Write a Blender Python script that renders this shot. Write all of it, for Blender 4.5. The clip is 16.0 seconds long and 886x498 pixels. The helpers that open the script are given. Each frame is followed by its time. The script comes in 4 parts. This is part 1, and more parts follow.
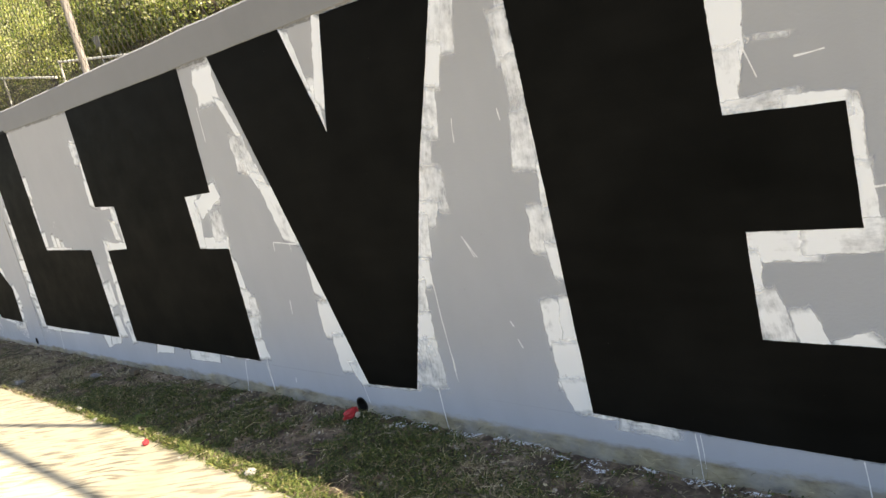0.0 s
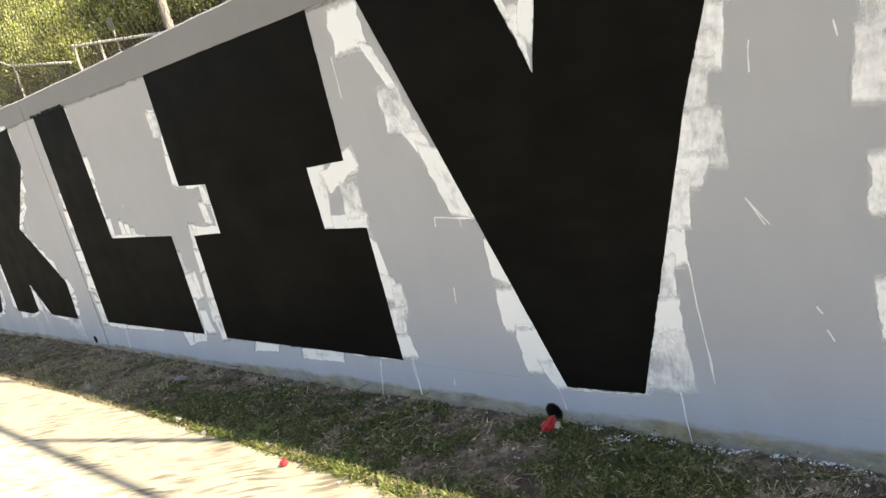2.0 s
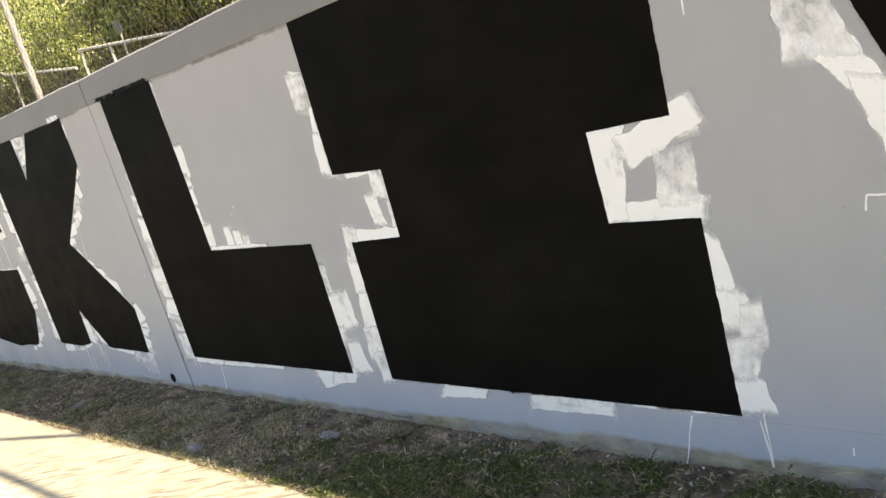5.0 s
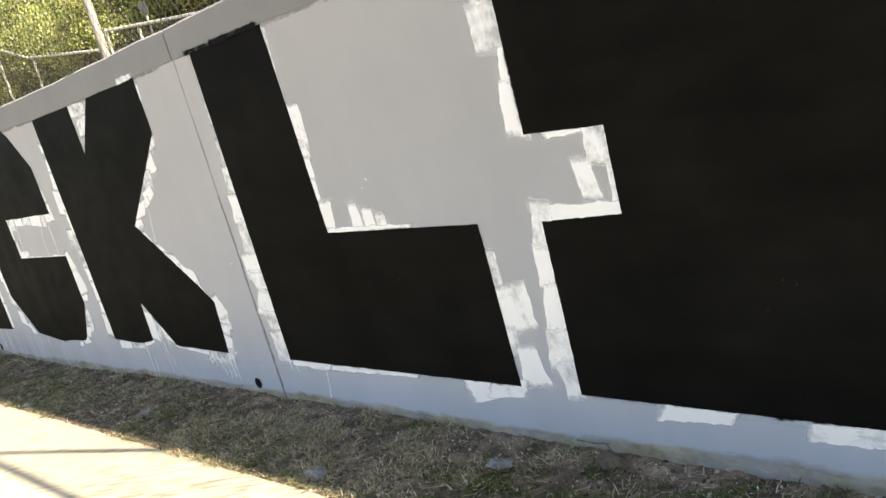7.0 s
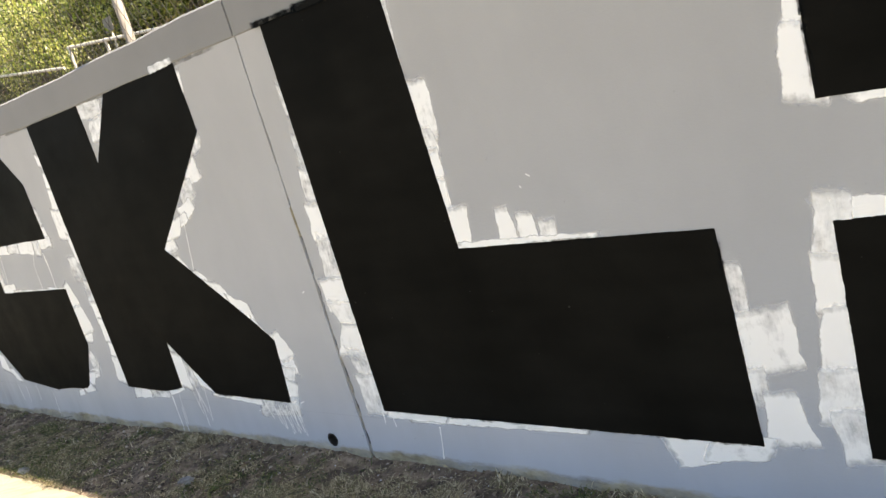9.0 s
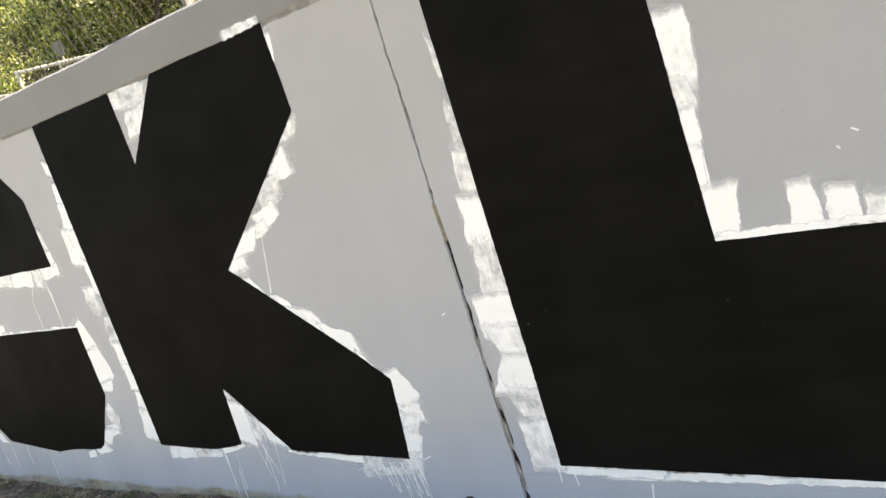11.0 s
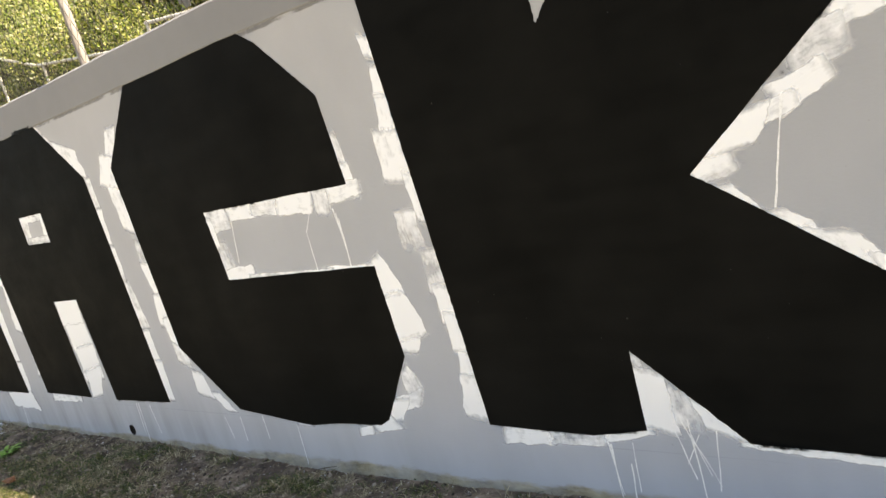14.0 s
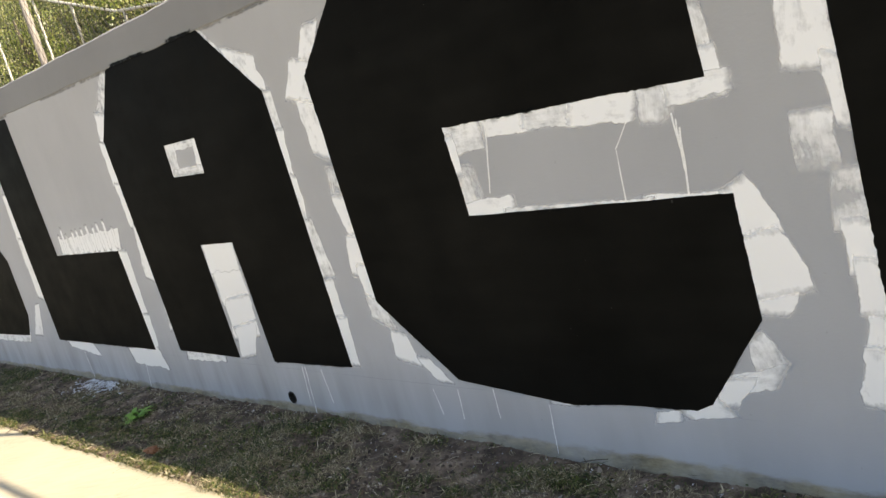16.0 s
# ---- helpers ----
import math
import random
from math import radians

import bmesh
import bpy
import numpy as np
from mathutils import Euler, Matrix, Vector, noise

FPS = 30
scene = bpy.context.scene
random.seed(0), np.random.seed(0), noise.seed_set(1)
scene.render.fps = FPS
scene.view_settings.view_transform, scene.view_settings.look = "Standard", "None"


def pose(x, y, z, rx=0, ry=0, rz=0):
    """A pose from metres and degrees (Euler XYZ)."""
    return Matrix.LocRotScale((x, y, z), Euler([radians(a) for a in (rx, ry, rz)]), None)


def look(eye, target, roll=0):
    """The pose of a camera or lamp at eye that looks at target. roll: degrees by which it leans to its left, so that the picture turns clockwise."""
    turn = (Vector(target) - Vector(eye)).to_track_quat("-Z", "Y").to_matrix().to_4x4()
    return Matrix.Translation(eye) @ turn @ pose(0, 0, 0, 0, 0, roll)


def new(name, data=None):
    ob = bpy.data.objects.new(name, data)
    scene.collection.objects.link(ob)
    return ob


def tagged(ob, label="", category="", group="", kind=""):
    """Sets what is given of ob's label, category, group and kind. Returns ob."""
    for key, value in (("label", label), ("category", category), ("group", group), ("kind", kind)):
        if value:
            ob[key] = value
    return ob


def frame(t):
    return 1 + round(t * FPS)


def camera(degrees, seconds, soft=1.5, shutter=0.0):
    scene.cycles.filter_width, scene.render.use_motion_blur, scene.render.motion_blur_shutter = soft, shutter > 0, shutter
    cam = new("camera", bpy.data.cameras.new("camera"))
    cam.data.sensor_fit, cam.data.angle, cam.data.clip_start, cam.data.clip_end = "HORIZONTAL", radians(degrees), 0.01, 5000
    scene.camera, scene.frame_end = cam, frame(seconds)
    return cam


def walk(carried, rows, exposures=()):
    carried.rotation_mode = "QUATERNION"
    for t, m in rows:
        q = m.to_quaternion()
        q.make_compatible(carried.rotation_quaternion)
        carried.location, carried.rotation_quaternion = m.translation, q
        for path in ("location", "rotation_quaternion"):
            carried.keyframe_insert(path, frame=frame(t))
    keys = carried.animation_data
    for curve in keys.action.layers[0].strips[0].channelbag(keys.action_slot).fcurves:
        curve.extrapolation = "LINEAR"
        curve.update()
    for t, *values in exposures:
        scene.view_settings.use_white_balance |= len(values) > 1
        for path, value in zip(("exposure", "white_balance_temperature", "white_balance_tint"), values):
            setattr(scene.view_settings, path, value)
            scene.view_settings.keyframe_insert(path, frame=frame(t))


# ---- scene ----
cam = camera(57.4, 16.0)
PATH = [
    (0, (9.638, -2.428, 1.555), (8.182, -1.107, 1.19), -13.9),
    (0.5, (9.323, -2.514, 1.589), (7.864, -1.196, 1.223), -14.3),
    (1, (8.971, -2.511, 1.559), (7.517, -1.192, 1.182), -14.7),
    (1.5, (8.637, -2.523, 1.591), (7.181, -1.209, 1.198), -15.1),
    (2, (8.389, -2.54, 1.59), (6.93, -1.232, 1.188), -15.4),
    (2.5, (8.041, -2.576, 1.598), (6.584, -1.268, 1.189), -15.9),
    (3, (7.719, -2.582, 1.602), (6.269, -1.266, 1.199), -16.4),
    (3.5, (7.368, -2.514, 1.61), (5.908, -1.205, 1.217), -17.2),
    (4.75, (6.574, -2.49, 1.627), (5.133, -1.159, 1.24), -16.8),
    (6, (5.78, -2.466, 1.644), (4.359, -1.112, 1.262), -16.4),
    (6.5, (5.522, -2.465, 1.639), (4.084, -1.127, 1.259), -16.0),
    (7, (5.161, -2.481, 1.632), (3.719, -1.15, 1.243), -15.9),
    (7.5, (4.836, -2.476, 1.636), (3.42, -1.121, 1.241), -15.9),
    (8, (4.553, -2.432, 1.609), (3.156, -1.055, 1.216), -15.9),
    (8.5, (4.205, -2.414, 1.659), (2.824, -1.018, 1.283), -16.3),
    (9.75, (3.361, -2.373, 1.663), (2.05, -0.908, 1.309), -17.0),
    (11, (2.516, -2.331, 1.667), (1.275, -0.798, 1.336), -17.7),
    (11.5, (2.12, -2.317, 1.655), (0.888, -0.775, 1.326), -17.5),
    (12, (1.88, -2.349, 1.678), (0.653, -0.806, 1.344), -17.4),
    (12.5, (1.524, -2.316, 1.657), (0.261, -0.803, 1.318), -17.5),
    (13, (1.166, -2.326, 1.682), (-0.144, -0.853, 1.345), -17.8),
    (13.5, (0.791, -2.364, 1.647), (-0.561, -0.927, 1.319), -17.4),
    (14, (0.515, -2.397, 1.665), (-0.852, -0.973, 1.339), -16.9),
    (14.5, (0.146, -2.397, 1.629), (-1.239, -0.993, 1.297), -16.0),
    (15, (-0.241, -2.41, 1.649), (-1.648, -1.031, 1.307), -15.1),
    (15.5, (-0.607, -2.428, 1.637), (-2.04, -1.078, 1.287), -15.0),
    (16, (-0.982, -2.464, 1.643), (-2.426, -1.13, 1.28), -15.7),
]
EXPOSURES = [(0.0, 1.75, 7350, 12.5), (1.5, 1.86, 7350, 12.5), (3.5, 1.8, 7350, 12.5), (6.0, 1.88, 7300, 12.5), (7.0, 1.98, 7250, 12.3), (7.5, 1.91, 7250, 12.3), (8.5, 1.89, 7350, 13), (11.0, 2.09, 7200, 12.5), (12.5, 2.10, 7250, 12.5), (13.0, 1.97, 7450, 13), (14.0, 1.94, 7550, 13.5), (15.0, 1.89, 7500, 13.4), (16.0, 1.59, 7200, 12.8)]
walk(cam, [(t, look(eye, target, roll)) for t, eye, target, roll in PATH], EXPOSURES)

# ---- sky and sun: the sun stands low behind the wall, far along it ----
SUN = Vector((1.10, 0.3225, 1.0)).normalized()
world = bpy.data.worlds.new("sky")
world.use_nodes = True
scene.world = world
wt = world.node_tree
sky = wt.nodes.new("ShaderNodeTexSky")
sky.sky_type, sky.sun_disc = "NISHITA", False
sky.sun_elevation = math.asin(SUN.z)
sky.sun_rotation = math.atan2(SUN.x, SUN.y)
wt.links.new(sky.outputs[0], wt.nodes["Background"].inputs[0])
wt.nodes["Background"].inputs[1].default_value = 0.095
sun = new("sun", bpy.data.lights.new("sun", "SUN"))
sun.data.energy, sun.data.angle, sun.data.color = 5.0, radians(0.6), (1.0, 0.93, 0.8)
sun.matrix_world = look(SUN * 60, (0, 0, 0))


# ---- materials ----
def material(name):
    m = bpy.data.materials.new(name)
    m.use_nodes = True
    return m, m.node_tree, m.node_tree.nodes["Principled BSDF"]


def node(tree, kind, **values):
    n = tree.nodes.new("ShaderNode" + kind)
    for key, value in values.items():
        if key in n.inputs:
            n.inputs[key].default_value = value
        else:
            setattr(n, key, value)
    return n


def noise_of(tree, scale, detail=4.0, rough=0.6, stretch=(1, 1, 1), where="Object"):
    co = node(tree, "TexCoord")
    mp = node(tree, "Mapping")
    mp.inputs["Scale"].default_value = stretch
    tree.links.new(co.outputs[where], mp.inputs[0])
    n = node(tree, "TexNoise")
    n.inputs["Scale"].default_value, n.inputs["Detail"].default_value, n.inputs["Roughness"].default_value = scale, detail, rough
    tree.links.new(mp.outputs[0], n.inputs["Vector"])
    return n.outputs["Fac"]


def ramp(tree, fac, stops):
    r = node(tree, "ValToRGB")
    while len(r.color_ramp.elements) < len(stops):
        r.color_ramp.elements.new(0.5)
    for e, (p, c) in zip(r.color_ramp.elements, stops):
        e.position = p
        e.color = (*c, 1) if isinstance(c, tuple) else (c, c, c, 1)
    tree.links.new(fac, r.inputs[0])
    return r.outputs[0]


def blend(tree, fac, a, b, mode="MIX"):
    m = node(tree, "Mix", data_type="RGBA", blend_type=mode)
    for socket, value in ((m.inputs[0], fac), (m.inputs[6], a), (m.inputs[7], b)):
        if isinstance(value, (int, float)):
            socket.default_value = value
        elif isinstance(value, tuple):
            socket.default_value = (*value, 1)
        else:
            tree.links.new(value, socket)
    return m.outputs[2]


def maths(tree, op, a, b=0.0, c=0.0):
    m = node(tree, "Math", operation=op)
    for i, value in enumerate((a, b, c)):
        if isinstance(value, (int, float)):
            m.inputs[i].default_value = value
        else:
            tree.links.new(value, m.inputs[i])
    return m.outputs[0]


def bump(tree, bsdf, height, strength=0.3, distance=0.01):
    b = node(tree, "Bump")
    b.inputs["Strength"].default_value, b.inputs["Distance"].default_value = strength, distance
    tree.links.new(height, b.inputs["Height"])
    tree.links.new(b.outputs[0], bsdf.inputs["Normal"])


def wall_paint(name="grey_wall_paint", tone=1.0):
    m, t, b = material(name)
    col = ramp(t, noise_of(t, 0.9, 5), [(0.3, (0.39, 0.391, 0.395)), (0.7, (0.435, 0.436, 0.439))])
    roll = ramp(t, noise_of(t, 7, 4, 0.6, (1, 1, 0.5)), [(0.35, 0.985), (0.7, 1.012)])
    col = blend(t, 1.0, col, roll, "MULTIPLY")
    col = blend(t, 1.0, col, (tone, tone, tone), "MULTIPLY")
    # a bluer grey coat over the lowest band, with an uneven upper edge
    co = node(t, "TexCoord")
    sep = node(t, "SeparateXYZ")
    t.links.new(co.outputs["Object"], sep.inputs[0])
    edge = maths(t, "ADD", sep.outputs[2], maths(t, "MULTIPLY", noise_of(t, 1.3, 3), 0.25))
    low = node(t, "MapRange")
    t.links.new(edge, low.inputs[0])
    for i, v in ((1, 0.2), (2, 0.62), (3, 1.0), (4, 0.0)):
        low.inputs[i].default_value = v
    fresh = node(t, "MapRange")
    t.links.new(sep.outputs[0], fresh.inputs[0])
    for i, v in ((1, -2.5), (2, 0.5), (3, 0.25), (4, 1.0)):
        fresh.inputs[i].default_value = v
    col = blend(t, maths(t, "MULTIPLY", low.outputs[0], fresh.outputs[0]), col, blend(t, 1.0, col, (0.965, 1.015, 1.115), "MULTIPLY"))
    # a faint level seam where two lifts of concrete meet
    seam = maths(t, "ABSOLUTE", maths(t, "SUBTRACT", maths(t, "ADD", sep.outputs[2], maths(t, "MULTIPLY", sep.outputs[0], 0.0113)), maths(t, "ADD", 0.222, maths(t, "MULTIPLY", noise_of(t, 4, 3), 0.012))))
    seam = maths(t, "MULTIPLY", maths(t, "LESS_THAN", seam, 0.0022), ramp(t, noise_of(t, 2.3, 3), [(0.4, 0.0), (0.6, 0.2)]))
    col = blend(t, seam, col, (0.16, 0.17, 0.2))
    # bare weathered concrete and splashed soil at the foot
    foot = node(t, "MapRange")
    t.links.new(maths(t, "ADD", sep.outputs[2], maths(t, "ADD", maths(t, "MULTIPLY", noise_of(t, 9.0, 6, 0.7, (0.5, 1, 1.6)), 0.1), maths(t, "MULTIPLY", noise_of(t, 0.6, 2), 0.09))), foot.inputs[0])
    bare = node(t, "MapRange")
    t.links.new(sep.outputs[0], bare.inputs[0])
    for i, v in ((1, -1.0), (2, 1.2), (3, 0.12), (4, 0.108)):
        bare.inputs[i].default_value = v
    t.links.new(bare.outputs[0], foot.inputs[1])
    t.links.new(maths(t, "ADD", bare.outputs[0], 0.025), foot.inputs[2])
    for i, v in ((3, 1.0), (4, 0.0)):
        foot.inputs[i].default_value = v
    dirt = ramp(t, noise_of(t, 9, 7, 0.72, (0.6, 1, 1.4)), [(0.3, (0.09, 0.075, 0.048)), (0.46, (0.25, 0.212, 0.135)), (0.7, (0.46, 0.4, 0.265))])
    some = ramp(t, noise_of(t, 1.7, 5, 0.65), [(0.36, 0.45), (0.58, 0.95)])
    col = blend(t, maths(t, "MULTIPLY", foot.outputs[0], some), col, dirt)
    # grime that has run down the lowest part of the older stretch
    run = node(t, "MapRange")
    t.links.new(maths(t, "ADD", sep.outputs[2], maths(t, "MULTIPLY", noise_of(t, 6, 4, 0.6, (1, 1, 0.1)), 0.5)), run.inputs[0])
    for i, v in ((1, 0.38), (2, 0.72), (3, 0.85), (4, 0.0)):
        run.inputs[i].default_value = v
    old = node(t, "MapRange")
    t.links.new(sep.outputs[0], old.inputs[0])
    for i, v in ((1, -5.5), (2, -2.0), (3, 0.6), (4, 0.08)):
        old.inputs[i].default_value = v
    streaks = ramp(t, noise_of(t, 4, 3, 0.6, (1, 1, 0.16)), [(0.4, 0.0), (0.7, 0.9)])
    col = blend(t, maths(t, "MULTIPLY", maths(t, "MULTIPLY", run.outputs[0], old.outputs[0]), streaks), col, (0.15, 0.14, 0.11))
    specks = ramp(t, noise_of(t, 38, 2, 0.5), [(0.735, 0.0), (0.76, 1.0)])
    col = blend(t, maths(t, "MULTIPLY", specks, 0.22), col, (0.2, 0.19, 0.17))
    t.links.new(col, b.inputs["Base Color"])
    b.inputs["Roughness"].default_value = 0.78
    b.inputs["Specular IOR Level"].default_value = 0.05
    b.inputs["Diffuse Roughness"].default_value = 0.9
    bump(t, b, maths(t, "ADD", noise_of(t, 90, 4), maths(t, "MULTIPLY", noise_of(t, 9, 4), 1.5)), 0.25, 0.004)
    return m


def black_paint():
    m, t, b = material("black_wall_paint")
    col = ramp(t, noise_of(t, 1.6, 6, 0.65), [(0.3, (0.0047, 0.0047, 0.0042)), (0.75, (0.01, 0.0096, 0.0083))])
    roll = ramp(t, noise_of(t, 11, 4, 0.6, (0.2, 1, 1)), [(0.3, 0.85), (0.75, 1.2)])
    col = blend(t, 1.0, col, roll, "MULTIPLY")
    specks = ramp(t, noise_of(t, 45, 1, 0.4), [(0.80, 0.0), (0.82, 1.0)])
    col = blend(t, maths(t, "MULTIPLY", specks, 0.3), col, (0.12, 0.12, 0.11))
    t.links.new(col, b.inputs["Base Color"])
    t.links.new(ramp(t, noise_of(t, 4, 4), [(0.3, 0.5), (0.7, 0.66)]), b.inputs["Roughness"])
    b.inputs["Specular IOR Level"].default_value = 0.012
    bump(t, b, noise_of(t, 90, 4), 0.2, 0.003)
    return m


def white_paint(name="white_touch_up_paint", colour=(0.825, 0.823, 0.815), cover_most=0.94, sheen=0.3):
    """Thin white brushed paint: streaks along the stroke, ragged at its ends and sides."""
    m, t, b = material(name)
    out = t.nodes["Material Output"]
    uv = node(t, "UVMap", uv_map="metres")
    mp = node(t, "Mapping")
    mp.inputs["Scale"].default_value = (1, 0.13, 1)
    info = node(t, "ObjectInfo")
    t.links.new(uv.outputs[0], mp.inputs[0])
    off = node(t, "CombineXYZ")
    t.links.new(maths(t, "MULTIPLY", info.outputs["Random"], 40.0), off.inputs[0])
    t.links.new(off.outputs[0], mp.inputs["Location"])
    streak = node(t, "TexNoise")
    streak.inputs["Scale"].default_value, streak.inputs["Detail"].default_value, streak.inputs["Roughness"].default_value = 55, 5, 0.7
    t.links.new(mp.outputs[0], streak.inputs["Vector"])
    blotch = maths(t, "ADD", maths(t, "MULTIPLY", noise_of(t, 16, 5, 0.65), 0.5), maths(t, "MULTIPLY", noise_of(t, 5.5, 3, 0.5), 0.5))
    rim = node(t, "UVMap", uv_map="rim")
    s = node(t, "SeparateXYZ")
    t.links.new(rim.outputs[0], s.inputs[0])
    wander = noise_of(t, 26, 4, 0.6)

    def worn(distance, reach, grain, soft):
        """How far a place lies inside the stroke's worn edge, from 0 to 1."""
        inside = maths(t, "SUBTRACT", maths(t, "DIVIDE", distance, reach), maths(t, "MULTIPLY", maths(t, "SUBTRACT", grain, 0.3), 2.4))
        m = node(t, "MapRange")
        t.links.new(inside, m.inputs[0])
        m.inputs[2].default_value = soft
        return m.outputs[0]

    shape = maths(t, "MULTIPLY", worn(s.outputs[0], 0.011, wander, 0.6), worn(s.outputs[1], 0.03, maths(t, "ADD", maths(t, "MULTIPLY", streak.outputs["Fac"], 0.4), maths(t, "MULTIPLY", wander, 0.6)), 1.1))
    thick = maths(t, "ADD", maths(t, "MULTIPLY", blotch, 1.0), maths(t, "MULTIPLY", streak.outputs["Fac"], 0.3))
    thick = maths(t, "ADD", thick, maths(t, "MULTIPLY", maths(t, "SUBTRACT", info.outputs["Random"], 0.5), 0.34))
    alpha = maths(t, "MULTIPLY", shape, ramp(t, thick, [(0.4, 0.24 * cover_most), (0.5, 0.68 * cover_most), (0.62, cover_most)]))
    b.inputs["Base Color"].default_value = (*colour, 1)
    b.inputs["Roughness"].default_value = 0.6
    b.inputs["Specular IOR Level"].default_value = sheen
    bump(t, b, streak.outputs["Fac"], 0.3, 0.003)
    clear = node(t, "BsdfTransparent")
    mix = node(t, "MixShader")
    t.links.new(alpha, mix.inputs[0])
    t.links.new(clear.outputs[0], mix.inputs[1])
    t.links.new(b.outputs[0], mix.inputs[2])
    t.links.new(mix.outputs[0], out.inputs[0])
    return m


def plain(name, stops, scale=6.0, rough=0.8, relief=0.3, depth=0.01, metal=0.0, stretch=(1, 1, 1), random_tone=0.0):
    m, t, b = material(name)
    col = ramp(t, noise_of(t, scale, 6, 0.65, stretch), stops)
    fine = ramp(t, noise_of(t, scale * 9, 4, 0.6, stretch), [(0.3, 0.8), (0.7, 1.15)])
    col = blend(t, 1.0, col, fine, "MULTIPLY")
    if random_tone:
        geo = node(t, "NewGeometry")
        tone = ramp(t, geo.outputs["Random Per Island"], [(0.0, 1 - random_tone), (1.0, 1 + random_tone)])
        col = blend(t, 1.0, col, tone, "MULTIPLY")
    t.links.new(col, b.inputs["Base Color"])
    b.inputs["Roughness"].default_value, b.inputs["Metallic"].default_value = rough, metal
    bump(t, b, noise_of(t, scale * 7, 5, 0.7, stretch), relief, depth)
    return m


def leafy(name, stops, through_light=0.35, rough=0.55, patches=0.0):
    m, t, b = material(name)
    geo = node(t, "NewGeometry")
    col = ramp(t, geo.outputs["Random Per Island"], stops)
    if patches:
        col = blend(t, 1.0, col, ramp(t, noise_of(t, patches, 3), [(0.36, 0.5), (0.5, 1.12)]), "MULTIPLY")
    t.links.new(col, b.inputs["Base Color"])
    b.inputs["Roughness"].default_value = rough
    tr = node(t, "BsdfTranslucent")
    t.links.new(col, tr.inputs[0])
    mix = node(t, "MixShader")
    mix.inputs[0].default_value = through_light
    t.links.new(b.outputs[0], mix.inputs[1])
    t.links.new(tr.outputs[0], mix.inputs[2])
    t.links.new(mix.outputs[0], t.nodes["Material Output"].inputs[0])
    return m


def broomed_concrete():
    m, t, b = material("broomed_concrete")
    col = ramp(t, noise_of(t, 1.4, 6, 0.6), [(0.25, (0.41, 0.357, 0.245)), (0.75, (0.51, 0.448, 0.318))])
    # shallow ripples left by the screed run across the slab at a slant
    co = node(t, "TexCoord")
    sep = node(t, "SeparateXYZ")
    t.links.new(co.outputs["Object"], sep.inputs[0])
    bend = maths(t, "MULTIPLY", noise_of(t, 1.1, 2), 0.16)
    over = maths(t, "ADD", maths(t, "SUBTRACT", maths(t, "MULTIPLY", sep.outputs[0], 0.53), maths(t, "MULTIPLY", sep.outputs[1], 0.85)), bend)
    along = maths(t, "ADD", maths(t, "MULTIPLY", sep.outputs[0], 0.85), maths(t, "MULTIPLY", sep.outputs[1], 0.53))
    lanes = node(t, "CombineXYZ")
    t.links.new(maths(t, "MULTIPLY", over, 36.0), lanes.inputs[0])
    t.links.new(maths(t, "MULTIPLY", along, 4.5), lanes.inputs[1])
    n = node(t, "TexNoise")
    n.inputs["Scale"].default_value, n.inputs["Detail"].default_value = 1.0, 3
    t.links.new(lanes.outputs[0], n.inputs["Vector"])
    newer = node(t, "MapRange")
    t.links.new(sep.outputs[0], newer.inputs[0])
    for i, v in ((1, -3.0), (2, 2.0), (3, 0.12), (4, 1.0)):
        newer.inputs[i].default_value = v
    dusty = maths(t, "MULTIPLY", newer.outputs[0], ramp(t, noise_of(t, 2.2, 3), [(0.35, 0.25), (0.6, 1.0)]))
    col = blend(t, dusty, col, blend(t, 1.0, col, ramp(t, n.outputs["Fac"], [(0.4, 0.42), (0.51, 1.06)]), "MULTIPLY"))
    stain = ramp(t, noise_of(t, 3.5, 6, 0.7), [(0.62, 0.0), (0.74, 1.0)])
    col = blend(t, maths(t, "MULTIPLY", stain, 0.3), col, (0.2, 0.17, 0.1))
    t.links.new(col, b.inputs["Base Color"])
    b.inputs["Roughness"].default_value = 0.85
    bump(t, b, n.outputs["Fac"], 0.6, 0.01)
    return m


MAT_WALL = wall_paint()
MAT_BAND = wall_paint("grey_band_paint", 0.59)
MAT_BLACK = black_paint()
MAT_WHITE = white_paint()
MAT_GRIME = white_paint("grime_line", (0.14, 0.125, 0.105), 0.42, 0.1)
MAT_FUZZ = white_paint("black_roller_edge", (0.006, 0.006, 0.0052), 1.0, 0.025)
MAT_SCUFF = white_paint("dark_scuff", (0.05, 0.05, 0.055), 0.8, 0.2)
MAT_DRIP = plain("white_dripped_paint", [(0.3, (0.72, 0.72, 0.7)), (0.7, (0.84, 0.835, 0.82))], 30, 0.5)
MAT_HOLE = plain("damp_pipe_inside", [(0.3, (0.006, 0.005, 0.004)), (0.7, (0.016, 0.012, 0.009))], 20, 0.8)
MAT_SOIL = plain("dry_soil", [(0.28, (0.036, 0.026, 0.018)), (0.48, (0.15, 0.106, 0.073)), (0.6, (0.3, 0.222, 0.156)), (0.74, (0.52, 0.405, 0.295))], 6.0, 0.95, 0.9, 0.03)
MAT_HILL = plain("hillside_litter", [(0.25, (0.06, 0.045, 0.025)), (0.75, (0.2, 0.15, 0.09))], 1.2, 0.95, 0.8, 0.05)
MAT_SLAB = broomed_concrete()
MAT_GRASS = leafy("strip_grass", [(0.0, (0.028, 0.046, 0.013)), (0.45, (0.075, 0.105, 0.02)), (0.8, (0.165, 0.18, 0.038)), (1.0, (0.3, 0.255, 0.11))], 0.3)
